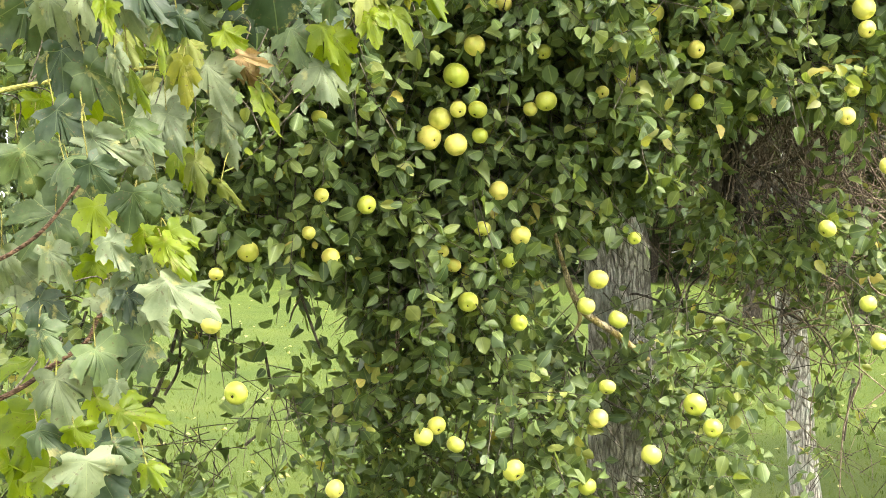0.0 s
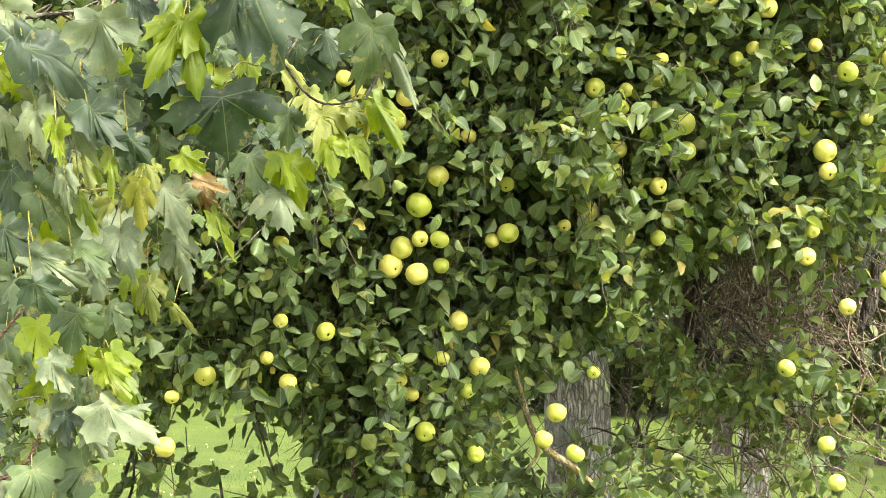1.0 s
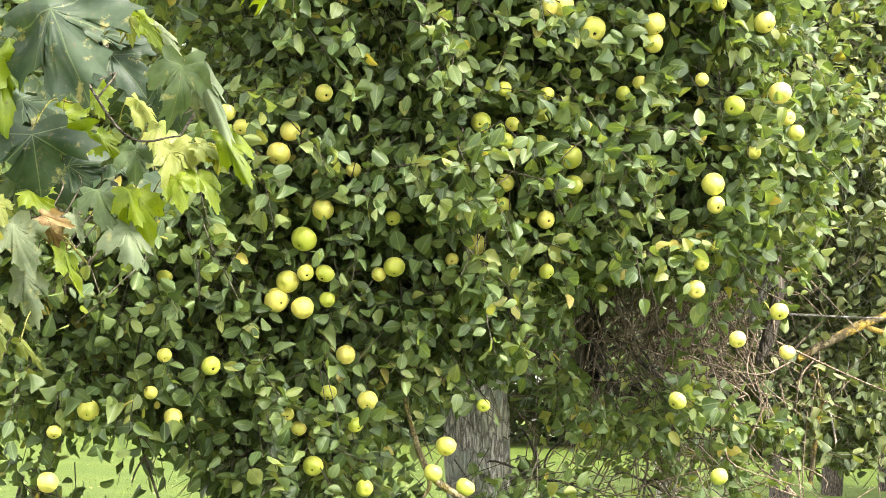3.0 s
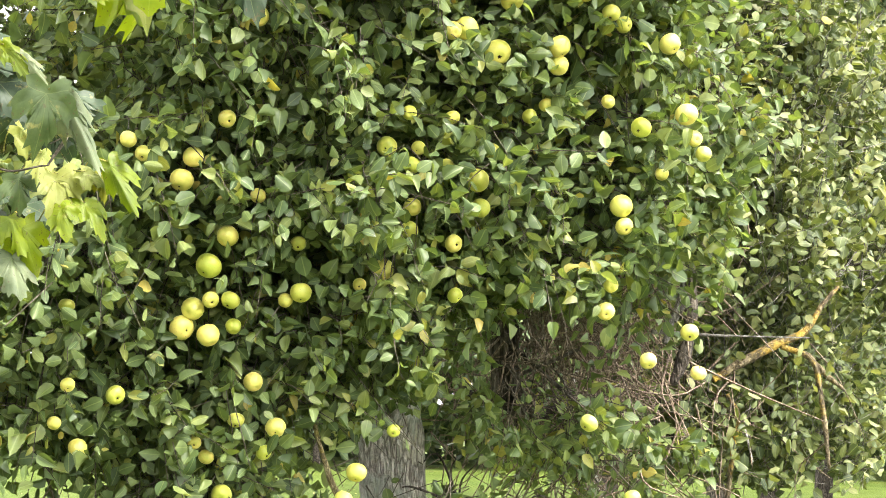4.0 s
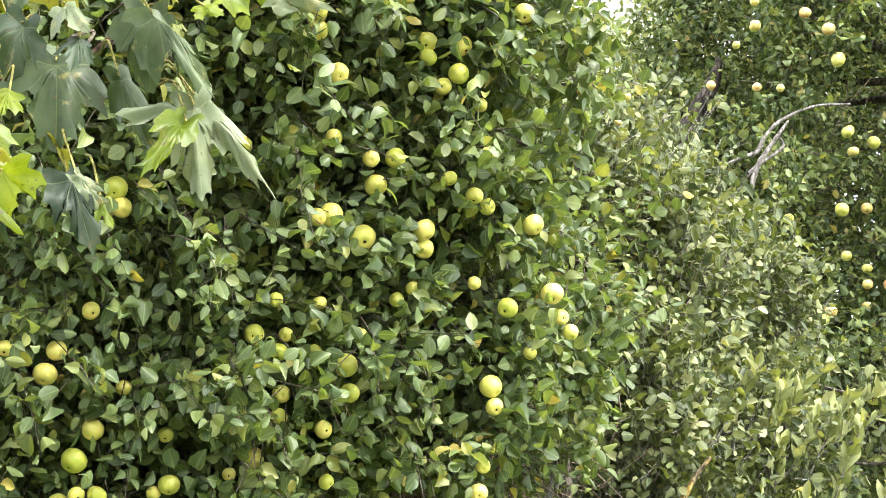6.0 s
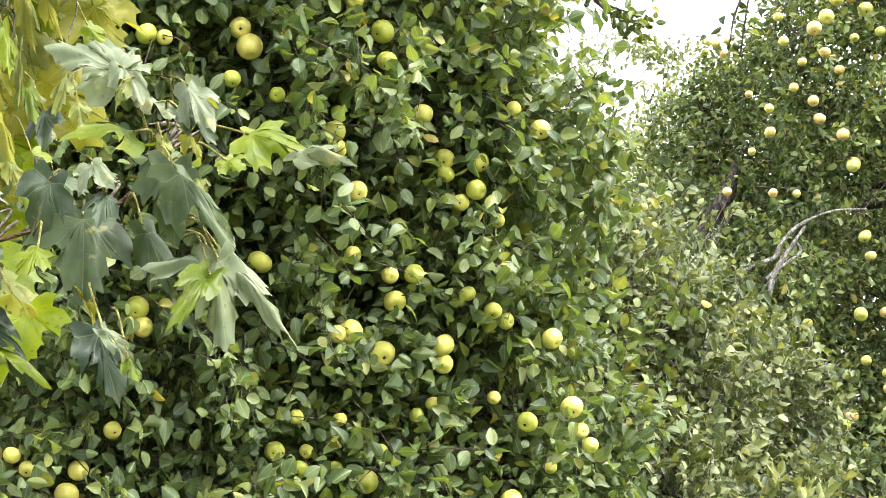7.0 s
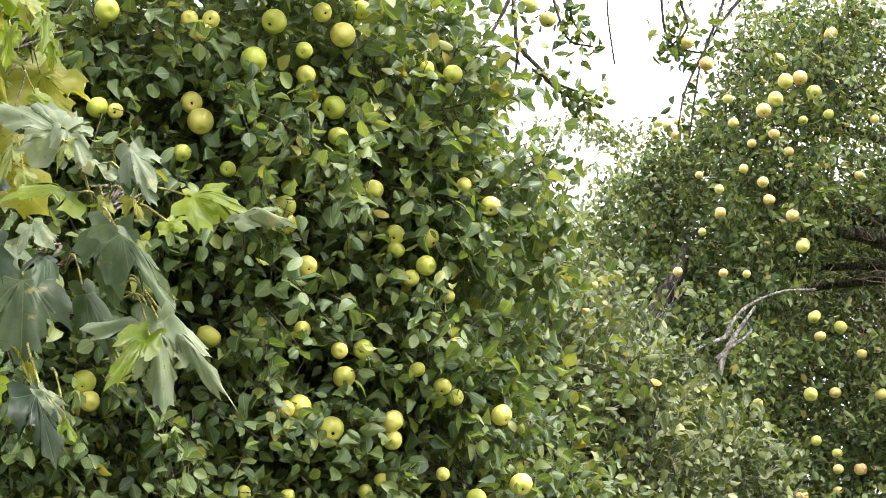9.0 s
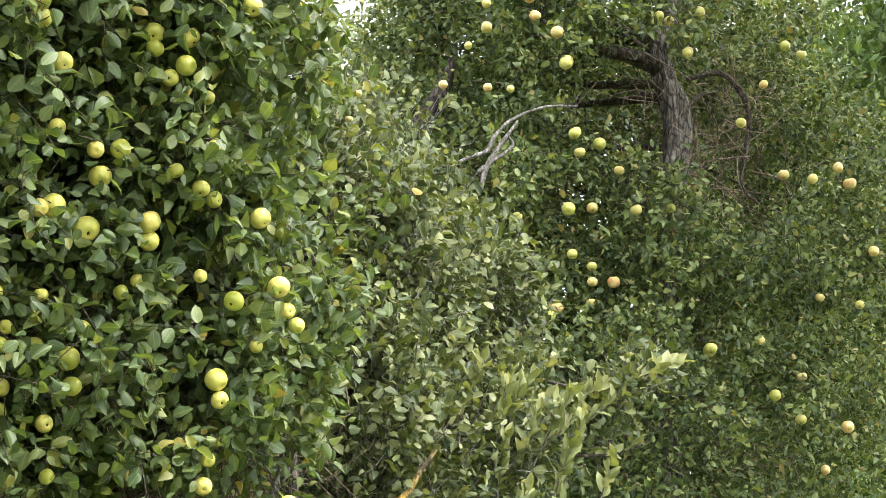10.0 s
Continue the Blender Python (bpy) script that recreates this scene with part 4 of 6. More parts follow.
LEFT_STEM_SIDE = [(-0.699, 5.361, 1.005, 0.004), (-0.662, 5.349, 1.078, 0.004), (-0.655, 5.322, 1.174, 0.003)]
REAR_TRUNK = [(1.888, 8, 0.348, 0.066), (1.824, 8, 1.004, 0.059), (1.789, 8, 1.249, 0.054), (1.759, 8, 1.692, 0.049)]
GREY_SNAG = [(3.204, 8.1, 3.394, 0.013), (3.231, 8.1, 3.494, 0.013), (3.284, 8.1, 3.582, 0.012), (3.362, 8.1, 3.686, 0.009), (3.409, 8.1, 3.747, 0.006)]
GREY_SNAG_HOOK = [(2.984, 8.1, 3.355, 0.006), (3.045, 8.1, 3.484, 0.009), (3.15, 8.1, 3.551, 0.009), (3.239, 8.1, 3.585, 0.012), (3.287, 8.1, 3.667, 0.009), (3.38, 8.1, 3.753, 0.009), (3.549, 8.1, 3.828, 0.006), (3.734, 8.1, 3.847, 0.006)]
GREY_SNAG_SPUR = [(3.192, 8.1, 3.478, 0.009), (3.268, 8.1, 3.539, 0.009), (3.375, 8.1, 3.616, 0.009), (3.356, 8.1, 3.672, 0.005)]
BLACK_FAR_LIMB = [(3.05, 8.9, 3.787, 0.04), (3.163, 8.9, 3.886, 0.048), (3.262, 8.9, 4.017, 0.05), (3.347, 8.9, 4.179, 0.036), (3.376, 8.9, 4.292, 0.016)]
FAR_TRUNK = [(4.404, 8.7, 1.15, 0.118), (4.429, 8.7, 1.931, 0.102), (4.425, 8.7, 2.168, 0.091), (4.434, 8.7, 2.647, 0.08), (4.525, 8.7, 3.388, 0.075), (4.601, 8.7, 3.833, 0.07), (4.603, 8.7, 4.057, 0.067), (4.536, 8.7, 4.245, 0.064), (4.527, 8.7, 4.406, 0.054), (4.63, 8.7, 4.676, 0.048), (4.684, 8.7, 5.347, 0.043), (4.777, 8.7, 6.043, 0.029)]
FAR_ARM_LEFT = [(4.494, 8.65, 4.26, 0.053), (4.342, 8.65, 4.312, 0.043), (4.173, 8.65, 4.33, 0.032), (4.074, 8.65, 4.37, 0.021)]
FAR_ARM_RIGHT = [(4.665, 8.65, 4.208, 0.013), (4.861, 8.65, 4.255, 0.016), (4.981, 8.65, 4.183, 0.019), (5.042, 8.65, 4.025, 0.016), (5.004, 8.65, 3.813, 0.013), (4.97, 8.65, 3.62, 0.011), (5.064, 8.65, 3.529, 0.008)]
SKY_TWIG = [(1.535, 5.6, 4.178, 0.008), (1.542, 5.6, 4.013, 0.007), (1.551, 5.6, 3.931, 0.007), (1.62, 5.6, 3.854, 0.007), (1.666, 5.6, 3.796, 0.007), (1.723, 5.6, 3.759, 0.005), (1.829, 5.6, 3.735, 0.003)]
SKY_TWIG_SIDE = [(1.551, 5.6, 3.942, 0.005), (1.535, 5.6, 3.829, 0.004), (1.5, 5.6, 3.787, 0.003), (1.468, 5.6, 3.686, 0.003)]
SKY_TWIG_LEFT = [(1.522, 5.6, 4.094, 0.007), (1.469, 5.6, 3.988, 0.006), (1.408, 5.6, 3.893, 0.005)]
SKY_TWIG_FINE = [(1.872, 5.6, 4.158, 0.003), (1.872, 5.6, 4.054, 0.003), (1.887, 5.6, 3.89, 0.003)]
SKY_TWIG_RIGHT = [(2.396, 5.6, 4.215, 0.007), (2.259, 5.6, 4.037, 0.005), (2.142, 5.6, 3.823, 0.004), (2.103, 5.6, 3.678, 0.003)]
SKY_TWIG_FALL = [(1.664, 5.6, 4.186, 0.005), (1.697, 5.6, 4.043, 0.005), (1.732, 5.6, 3.963, 0.004), (1.811, 5.6, 3.947, 0.003)]
SKY_TWIG_BUNCH = [(2.067, 5.6, 4.214, 0.005), (2.075, 5.6, 4.025, 0.004), (2.122, 5.6, 3.966, 0.004), (2.232, 5.6, 3.952, 0.003)]
SKY_SPRAY = [(1.696, 5.6, 4.236, 0.007), (1.731, 5.6, 4.112, 0.005), (1.748, 5.6, 4.03, 0.004), (1.806, 5.6, 3.972, 0.003)]
SKY_SPRAY_LOW = [(1.603, 5.6, 3.844, 0.006), (1.69, 5.6, 3.8, 0.005), (1.768, 5.6, 3.774, 0.004), (1.835, 5.6, 3.728, 0.003)]
SKY_SPRAY_RIGHT = [(2.158, 5.6, 4.276, 0.007), (2.14, 5.6, 4.146, 0.005), (2.155, 5.6, 4.041, 0.004), (2.057, 5.6, 3.939, 0.003)]
SKY_SPRAY_FAR = [(2.348, 5.6, 4.293, 0.007), (2.272, 5.6, 4.093, 0.005), (2.199, 5.6, 3.919, 0.004), (2.141, 5.6, 3.647, 0.003)]
SKY_LIMB = [(0.875, 5.6, 5.068, 0.02), (1.265, 5.6, 4.731, 0.017), (1.542, 5.6, 4.367, 0.014), (1.872, 5.6, 4.349, 0.012), (2.263, 5.6, 4.377, 0.01), (2.513, 5.6, 4.374, 0.007)]
UPPER_TWIG = [(0.9, 4.819, 3.231, 0.007), (0.936, 4.849, 3.16, 0.006), (0.981, 4.885, 3.075, 0.006), (1.046, 4.943, 2.93, 0.006), (1.188, 5.01, 2.821, 0.005)]
LONG_SPRAY = [(1.054, 4.977, 2.956, 0.006), (1.197, 5.047, 2.839, 0.006), (1.359, 5.103, 2.782, 0.005)]
HANG_TWIG = [(1.233, 5.159, 2.554, 0.006), (1.277, 5.205, 2.432, 0.006), (1.275, 5.233, 2.338, 0.005), (1.298, 5.275, 2.212, 0.005)]
SHOOT = [(1.766, 6.5, 1.968, 0.01), (1.778, 6.5, 2.13, 0.008), (1.77, 6.5, 2.335, 0.006)]
SPRAY_STEM = [(2.45, 6.7, 2.109, 0.007), (2.686, 6.7, 2.154, 0.006), (2.929, 6.7, 2.223, 0.006), (3.229, 6.7, 2.294, 0.005), (3.489, 6.7, 2.389, 0.004)]
SPRAY_STEM_LOW = [(2.969, 6.7, 2.009, 0.006), (3.166, 6.7, 2.011, 0.006), (3.318, 6.7, 2.056, 0.004)]
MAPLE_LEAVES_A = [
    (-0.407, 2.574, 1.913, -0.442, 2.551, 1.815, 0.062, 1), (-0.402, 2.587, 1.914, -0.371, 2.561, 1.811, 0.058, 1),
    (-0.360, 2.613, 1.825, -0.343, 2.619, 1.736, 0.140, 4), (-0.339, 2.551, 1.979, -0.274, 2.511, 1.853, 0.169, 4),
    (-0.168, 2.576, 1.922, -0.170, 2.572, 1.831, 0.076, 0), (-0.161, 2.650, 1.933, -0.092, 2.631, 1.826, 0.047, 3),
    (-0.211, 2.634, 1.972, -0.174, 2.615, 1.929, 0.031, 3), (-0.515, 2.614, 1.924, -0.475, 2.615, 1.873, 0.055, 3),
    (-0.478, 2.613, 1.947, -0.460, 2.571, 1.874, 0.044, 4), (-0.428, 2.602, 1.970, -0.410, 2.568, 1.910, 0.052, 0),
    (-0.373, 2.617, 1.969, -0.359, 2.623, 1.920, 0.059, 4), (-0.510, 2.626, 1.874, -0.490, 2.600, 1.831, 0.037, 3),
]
MAPLE_LEAVES_B = [
    (-0.245, 2.580, 1.970, -0.229, 2.588, 1.933, 0.036, 5), (-0.234, 2.637, 1.986, -0.212, 2.618, 1.927, 0.034, 1),
    (-0.215, 3.422, 1.922, -0.192, 3.379, 1.823, 0.120, 5), (-0.168, 3.421, 1.872, -0.133, 3.376, 1.811, 0.058, 1),
    (-0.206, 3.389, 1.859, -0.183, 3.351, 1.803, 0.050, 1), (-0.133, 3.394, 1.943, -0.078, 3.348, 1.846, 0.052, 1),
    (-0.141, 3.438, 1.922, -0.117, 3.442, 1.874, 0.048, 2), (-0.277, 3.364, 1.903, -0.254, 3.361, 1.841, 0.067, 0),
    (-0.348, 3.447, 1.932, -0.301, 3.430, 1.885, 0.045, 1), (-0.284, 3.413, 1.992, -0.209, 3.405, 1.948, 0.058, 5),
    (-0.270, 3.401, 1.825, -0.230, 3.388, 1.740, 0.072, 1), (-0.291, 3.385, 1.833, -0.250, 3.360, 1.779, 0.057, 1),
]
MAPLE_LEAVES_C = [
    (-0.288, 3.408, 1.771, -0.261, 3.364, 1.692, 0.086, 3), (-0.341, 3.418, 1.832, -0.313, 3.372, 1.767, 0.074, 0),
    (-0.622, 3.436, 1.908, -0.565, 3.386, 1.833, 0.096, 0), (-0.548, 3.417, 1.855, -0.520, 3.417, 1.806, 0.066, 4),
    (-0.639, 3.436, 1.952, -0.593, 3.388, 1.913, 0.056, 4), (-0.612, 3.440, 1.828, -0.590, 3.416, 1.765, 0.044, 1),
    (-0.571, 3.421, 1.827, -0.535, 3.419, 1.789, 0.055, 0), (-0.457, 3.433, 1.825, -0.419, 3.409, 1.781, 0.060, 1),
    (-0.529, 3.378, 1.776, -0.559, 3.385, 1.715, 0.071, 5), (-0.483, 3.435, 1.769, -0.446, 3.386, 1.683, 0.095, 3),
    (-0.517, 3.359, 1.769, -0.520, 3.321, 1.689, 0.063, 2), (-0.569, 3.391, 1.737, -0.595, 3.392, 1.693, 0.054, 5),
]
MAPLE_LEAVES_D = [
    (-0.426, 3.379, 1.777, -0.380, 3.343, 1.747, 0.032, 6), (-0.421, 3.437, 1.770, -0.395, 3.445, 1.707, 0.036, 6),
    (-0.378, 3.411, 1.786, -0.343, 3.419, 1.744, 0.044, 3), (-0.397, 3.422, 1.724, -0.337, 3.412, 1.650, 0.042, 1),
    (-0.515, 3.438, 1.812, -0.478, 3.389, 1.770, 0.060, 5), (-0.624, 3.401, 1.811, -0.600, 3.351, 1.760, 0.050, 5),
    (-0.616, 3.381, 1.733, -0.590, 3.386, 1.677, 0.069, 3), (-0.171, 3.410, 1.923, -0.120, 3.418, 1.892, 0.060, 5),
    (-0.347, 3.370, 1.999, -0.316, 3.355, 1.955, 0.054, 1), (-0.399, 3.411, 2.012, -0.385, 3.412, 1.974, 0.050, 0),
    (-0.239, 3.354, 1.945, -0.225, 3.312, 1.888, 0.059, 5), (-0.548, 3.381, 1.688, -0.508, 3.334, 1.609, 0.077, 3),
]
MAPLE_LEAVES_E = [
    (-0.459, 3.440, 1.686, -0.410, 3.427, 1.591, 0.064, 3), (-0.499, 3.396, 1.607, -0.464, 3.375, 1.540, 0.065, 5),
    (-0.456, 3.414, 1.568, -0.413, 3.389, 1.515, 0.028, 5), (-0.562, 3.406, 1.558, -0.518, 3.379, 1.512, 0.060, 0),
    (-0.531, 3.444, 1.619, -0.492, 3.424, 1.562, 0.055, 1), (-0.579, 2.593, 1.601, -0.507, 2.560, 1.559, 0.047, 3),
    (-0.517, 2.574, 1.537, -0.521, 2.566, 1.474, 0.068, 0), (-0.579, 2.648, 1.518, -0.545, 2.627, 1.452, 0.064, 1),
    (-0.514, 2.605, 1.486, -0.477, 2.614, 1.454, 0.043, 1), (-0.478, 2.592, 1.488, -0.438, 2.567, 1.425, 0.048, 1),
    (-0.483, 2.552, 1.424, -0.423, 2.525, 1.366, 0.080, 3), (-0.551, 2.613, 1.411, -0.511, 2.620, 1.372, 0.055, 3),
]
MAPLE_LEAVES_F = [
    (-0.530, 2.613, 1.407, -0.511, 2.595, 1.369, 0.040, 4), (-0.497, 2.618, 1.379, -0.477, 2.607, 1.347, 0.021, 3),
    (-0.497, 2.621, 1.344, -0.560, 2.586, 1.317, 0.070, 0), (-0.574, 2.552, 1.570, -0.544, 2.559, 1.523, 0.050, 4),
    (-0.538, 2.618, 1.617, -0.494, 2.570, 1.575, 0.052, 0), (-0.551, 2.575, 1.474, -0.518, 2.558, 1.434, 0.044, 3),
    (-0.520, 2.609, 1.454, -0.496, 2.600, 1.420, 0.044, 0), (-0.567, 2.586, 1.342, -0.528, 2.578, 1.289, 0.083, 0),
    (-0.614, 2.587, 1.307, -0.586, 2.561, 1.232, 0.071, 3), (-0.537, 2.580, 1.297, -0.530, 2.567, 1.268, 0.030, 3),
    (-0.571, 2.627, 1.273, -0.533, 2.636, 1.248, 0.055, 1), (-0.639, 2.607, 1.232, -0.597, 2.573, 1.197, 0.048, 0),
]
MAPLE_LEAVES_G = [
    (-0.574, 2.581, 1.202, -0.562, 2.578, 1.140, 0.094, 3), (-0.542, 2.630, 1.466, -0.504, 2.626, 1.417, 0.052, 1),
    (-0.483, 2.569, 1.475, -0.454, 2.553, 1.417, 0.040, 1), (-0.632, 2.620, 1.463, -0.582, 2.624, 1.422, 0.052, 3),
    (-0.501, 2.582, 1.453, -0.489, 2.572, 1.426, 0.029, 3), (-0.575, 2.633, 1.400, -0.520, 2.617, 1.385, 0.044, 3),
    (-0.646, 2.636, 1.398, -0.603, 2.635, 1.371, 0.067, 4), (-0.636, 2.584, 1.365, -0.597, 2.555, 1.333, 0.051, 0),
    (-0.625, 2.638, 1.177, -0.628, 2.621, 1.143, 0.059, 1), (-0.589, 2.573, 1.241, -0.568, 2.575, 1.207, 0.043, 1),
    (-0.544, 2.603, 1.218, -0.522, 2.602, 1.184, 0.040, 0), (-0.504, 2.631, 1.187, -0.482, 2.590, 1.165, 0.037, 1),
]
MAPLE_LEAVES_H = [
    (-0.509, 2.568, 1.905, -0.502, 2.562, 1.820, 0.090, 3), (-0.579, 2.631, 1.833, -0.496, 2.602, 1.722, 0.049, 3),
    (-0.640, 2.631, 1.785, -0.594, 2.620, 1.708, 0.056, 3), (-0.544, 2.563, 1.707, -0.526, 2.555, 1.650, 0.029, 3),
    (-0.589, 2.629, 1.694, -0.525, 2.623, 1.619, 0.064, 0), (-0.614, 2.585, 1.881, -0.513, 2.570, 1.799, 0.087, 4),
    (-0.589, 2.592, 1.790, -0.559, 2.577, 1.735, 0.045, 3), (-0.642, 2.642, 1.845, -0.626, 2.643, 1.810, 0.037, 1),
    (-0.556, 2.550, 1.766, -0.531, 2.504, 1.713, 0.032, 1), (-0.534, 2.638, 1.690, -0.510, 2.589, 1.642, 0.025, 1),
    (-0.492, 2.593, 1.742, -0.477, 2.546, 1.691, 0.020, 1), (-0.620, 2.643, 1.720, -0.594, 2.639, 1.648, 0.067, 4),
]
MAPLE_LEAVES_I = [
    (-0.644, 2.625, 1.927, -0.603, 2.584, 1.864, 0.059, 3), (-0.495, 2.616, 1.825, -0.466, 2.595, 1.781, 0.052, 0),
    (-0.525, 2.579, 1.797, -0.465, 2.568, 1.742, 0.065, 4), (-0.470, 2.573, 1.756, -0.443, 2.579, 1.716, 0.043, 4),
    (-0.624, 2.609, 1.637, -0.579, 2.602, 1.589, 0.074, 4), (0.059, 1.781, 2.142, -0.015, 1.788, 2.155, 0.063, 3),
    (0.057, 1.790, 2.151, 0.081, 1.759, 2.114, 0.036, 3), (0.072, 1.792, 2.086, 0.025, 1.749, 2.072, 0.052, 1),
    (0.074, 1.790, 2.119, 0.104, 1.765, 2.089, 0.027, 3), (0.109, 1.701, 2.102, 0.140, 1.667, 2.057, 0.034, 3),
    (0.107, 1.717, 2.082, 0.141, 1.709, 2.052, 0.035, 0), (0.164, 1.766, 2.080, 0.222, 1.745, 2.072, 0.061, 1),
]
MAPLE_LEAVES_J = [
    (0.206, 1.741, 2.059, 0.234, 1.695, 2.037, 0.027, 3), (0.101, 1.761, 2.049, 0.088, 1.751, 1.977, 0.056, 0),
    (0.102, 1.725, 2.037, 0.136, 1.684, 1.958, 0.042, 0), (0.137, 1.748, 1.959, 0.087, 1.711, 1.964, 0.035, 3),
    (0.139, 1.735, 1.965, 0.167, 1.733, 1.881, 0.047, 3), (0.146, 1.753, 1.967, 0.204, 1.714, 1.895, 0.031, 3),
    (0.134, 1.717, 1.944, 0.115, 1.680, 1.888, 0.030, 1), (0.028, 1.792, 2.013, 0.021, 1.754, 1.936, 0.082, 0),
    (-0.000, 1.782, 2.040, -0.030, 1.792, 1.988, 0.053, 4), (-0.108, 1.763, 2.046, -0.055, 1.721, 2.002, 0.031, 3),
    (-0.076, 1.705, 2.001, -0.069, 1.699, 1.964, 0.035, 0), (-0.083, 1.727, 1.979, -0.065, 1.705, 1.933, 0.030, 5),
]
MAPLE_LEAVES_K = [
    (-0.057, 1.742, 1.995, -0.049, 1.724, 1.951, 0.018, 2), (-0.053, 1.778, 1.972, -0.030, 1.788, 1.946, 0.037, 0),
    (-0.077, 1.705, 1.935, -0.053, 1.708, 1.910, 0.039, 2), (-0.027, 1.712, 1.920, 0.001, 1.718, 1.909, 0.025, 2),
    (0.022, 1.797, 1.944, 0.035, 1.756, 1.911, 0.017, 2), (-0.067, 1.709, 1.914, -0.052, 1.688, 1.865, 0.040, 4),
    (-0.054, 1.732, 1.917, 0.006, 1.723, 1.849, 0.025, 4), (-0.058, 1.735, 1.890, 0.004, 1.706, 1.850, 0.021, 1),
    (0.040, 1.759, 1.902, 0.059, 1.747, 1.836, 0.046, 4), (0.047, 1.719, 1.892, 0.078, 1.709, 1.859, 0.018, 3),
    (0.068, 1.712, 1.868, 0.075, 1.689, 1.846, 0.014, 1), (0.079, 1.772, 1.996, 0.087, 1.759, 1.924, 0.028, 0),
]
MAPLE_LEAVES_L = [
    (-0.089, 1.708, 1.906, -0.073, 1.707, 1.865, 0.028, 4), (-0.079, 1.737, 1.866, -0.067, 1.711, 1.839, 0.029, 1),
    (0.093, 1.778, 2.078, 0.098, 1.765, 2.046, 0.018, 5), (0.116, 1.780, 2.082, 0.122, 1.753, 2.054, 0.020, 2),
    (0.146, 1.743, 2.049, 0.164, 1.731, 2.036, 0.029, 1), (0.120, 1.750, 2.035, 0.132, 1.717, 2.011, 0.024, 5),
    (0.047, 1.742, 2.015, 0.033, 1.710, 1.996, 0.029, 4), (0.059, 1.746, 2.118, 0.045, 1.741, 2.093, 0.019, 5),
    (0.032, 1.754, 2.048, 0.061, 1.722, 2.025, 0.034, 3), (-0.006, 1.707, 1.956, -0.018, 1.692, 1.933, 0.028, 1),
    (-0.141, 2.593, 2.523, -0.138, 2.550, 2.440, 0.079, 5), (-0.109, 2.644, 2.442, -0.096, 2.631, 2.375, 0.068, 2),
]
MAPLE_LEAVES_M = [
    (-0.085, 2.640, 2.577, -0.063, 2.602, 2.506, 0.037, 2), (-0.065, 2.576, 2.517, -0.037, 2.558, 2.442, 0.033, 2),
    (-0.038, 2.562, 2.515, -0.026, 2.524, 2.454, 0.025, 2), (-0.057, 2.616, 2.620, -0.035, 2.573, 2.554, 0.041, 2),
    (-0.096, 2.629, 2.649, -0.068, 2.599, 2.597, 0.041, 1), (-0.144, 2.623, 2.609, -0.119, 2.600, 2.552, 0.049, 5),
    (-0.097, 2.560, 2.560, -0.076, 2.535, 2.496, 0.033, 5), (-0.017, 2.550, 2.561, -0.006, 2.552, 2.498, 0.028, 1),
    (0.033, 2.627, 2.586, 0.052, 2.635, 2.542, 0.034, 1), (-0.138, 2.559, 2.633, -0.129, 2.563, 2.594, 0.048, 1),
    (-0.190, 2.638, 2.655, -0.171, 2.637, 2.606, 0.049, 2), (-0.093, 2.552, 2.345, -0.054, 2.512, 2.277, 0.048, 2),
]
MAPLE_LEAVES_N = [
    (-0.092, 2.562, 2.471, -0.071, 2.521, 2.387, 0.040, 1), (-0.071, 2.617, 2.460, -0.045, 2.577, 2.356, 0.021, 5),
    (-0.163, 2.645, 2.457, -0.147, 2.620, 2.409, 0.049, 3), (-0.132, 2.630, 2.456, -0.107, 2.638, 2.442, 0.034, 5),
    (-0.170, 2.627, 2.344, -0.151, 2.606, 2.292, 0.049, 5), (-0.125, 2.622, 2.336, -0.106, 2.625, 2.292, 0.049, 5),
    (-0.036, 2.625, 2.374, -0.009, 2.579, 2.314, 0.049, 4), (0.010, 2.556, 2.362, 0.027, 2.547, 2.325, 0.036, 5),
    (-0.004, 2.606, 2.418, -0.009, 2.567, 2.358, 0.038, 5), (0.020, 2.574, 2.477, 0.053, 2.573, 2.452, 0.033, 1),
    (-0.168, 2.575, 2.608, -0.141, 2.548, 2.557, 0.045, 1), (-0.120, 2.625, 2.668, -0.102, 2.612, 2.629, 0.046, 2),
]
MAPLE_LEAVES_O = [
    (-0.041, 2.587, 2.656, -0.026, 2.573, 2.592, 0.045, 1), (-0.076, 2.585, 2.594, -0.055, 2.570, 2.555, 0.038, 5),
    (-0.178, 2.558, 2.551, -0.153, 2.538, 2.512, 0.045, 1), (-0.123, 2.647, 2.498, -0.102, 2.633, 2.460, 0.039, 1),
    (-0.174, 2.625, 2.405, -0.149, 2.625, 2.365, 0.046, 0), (-0.061, 2.619, 2.408, -0.043, 2.584, 2.357, 0.038, 1),
    (-0.149, 2.617, 2.371, -0.123, 2.596, 2.325, 0.046, 1), (-0.029, 2.598, 2.552, 0.004, 2.570, 2.517, 0.030, 5),
    (-0.001, 2.640, 2.639, 0.017, 2.641, 2.593, 0.035, 5), (0.027, 2.560, 2.589, 0.048, 2.525, 2.539, 0.030, 1),
    (-0.180, 2.642, 2.493, -0.162, 2.621, 2.453, 0.046, 2), (-0.077, 2.594, 2.287, -0.052, 2.561, 2.248, 0.038, 5),
]
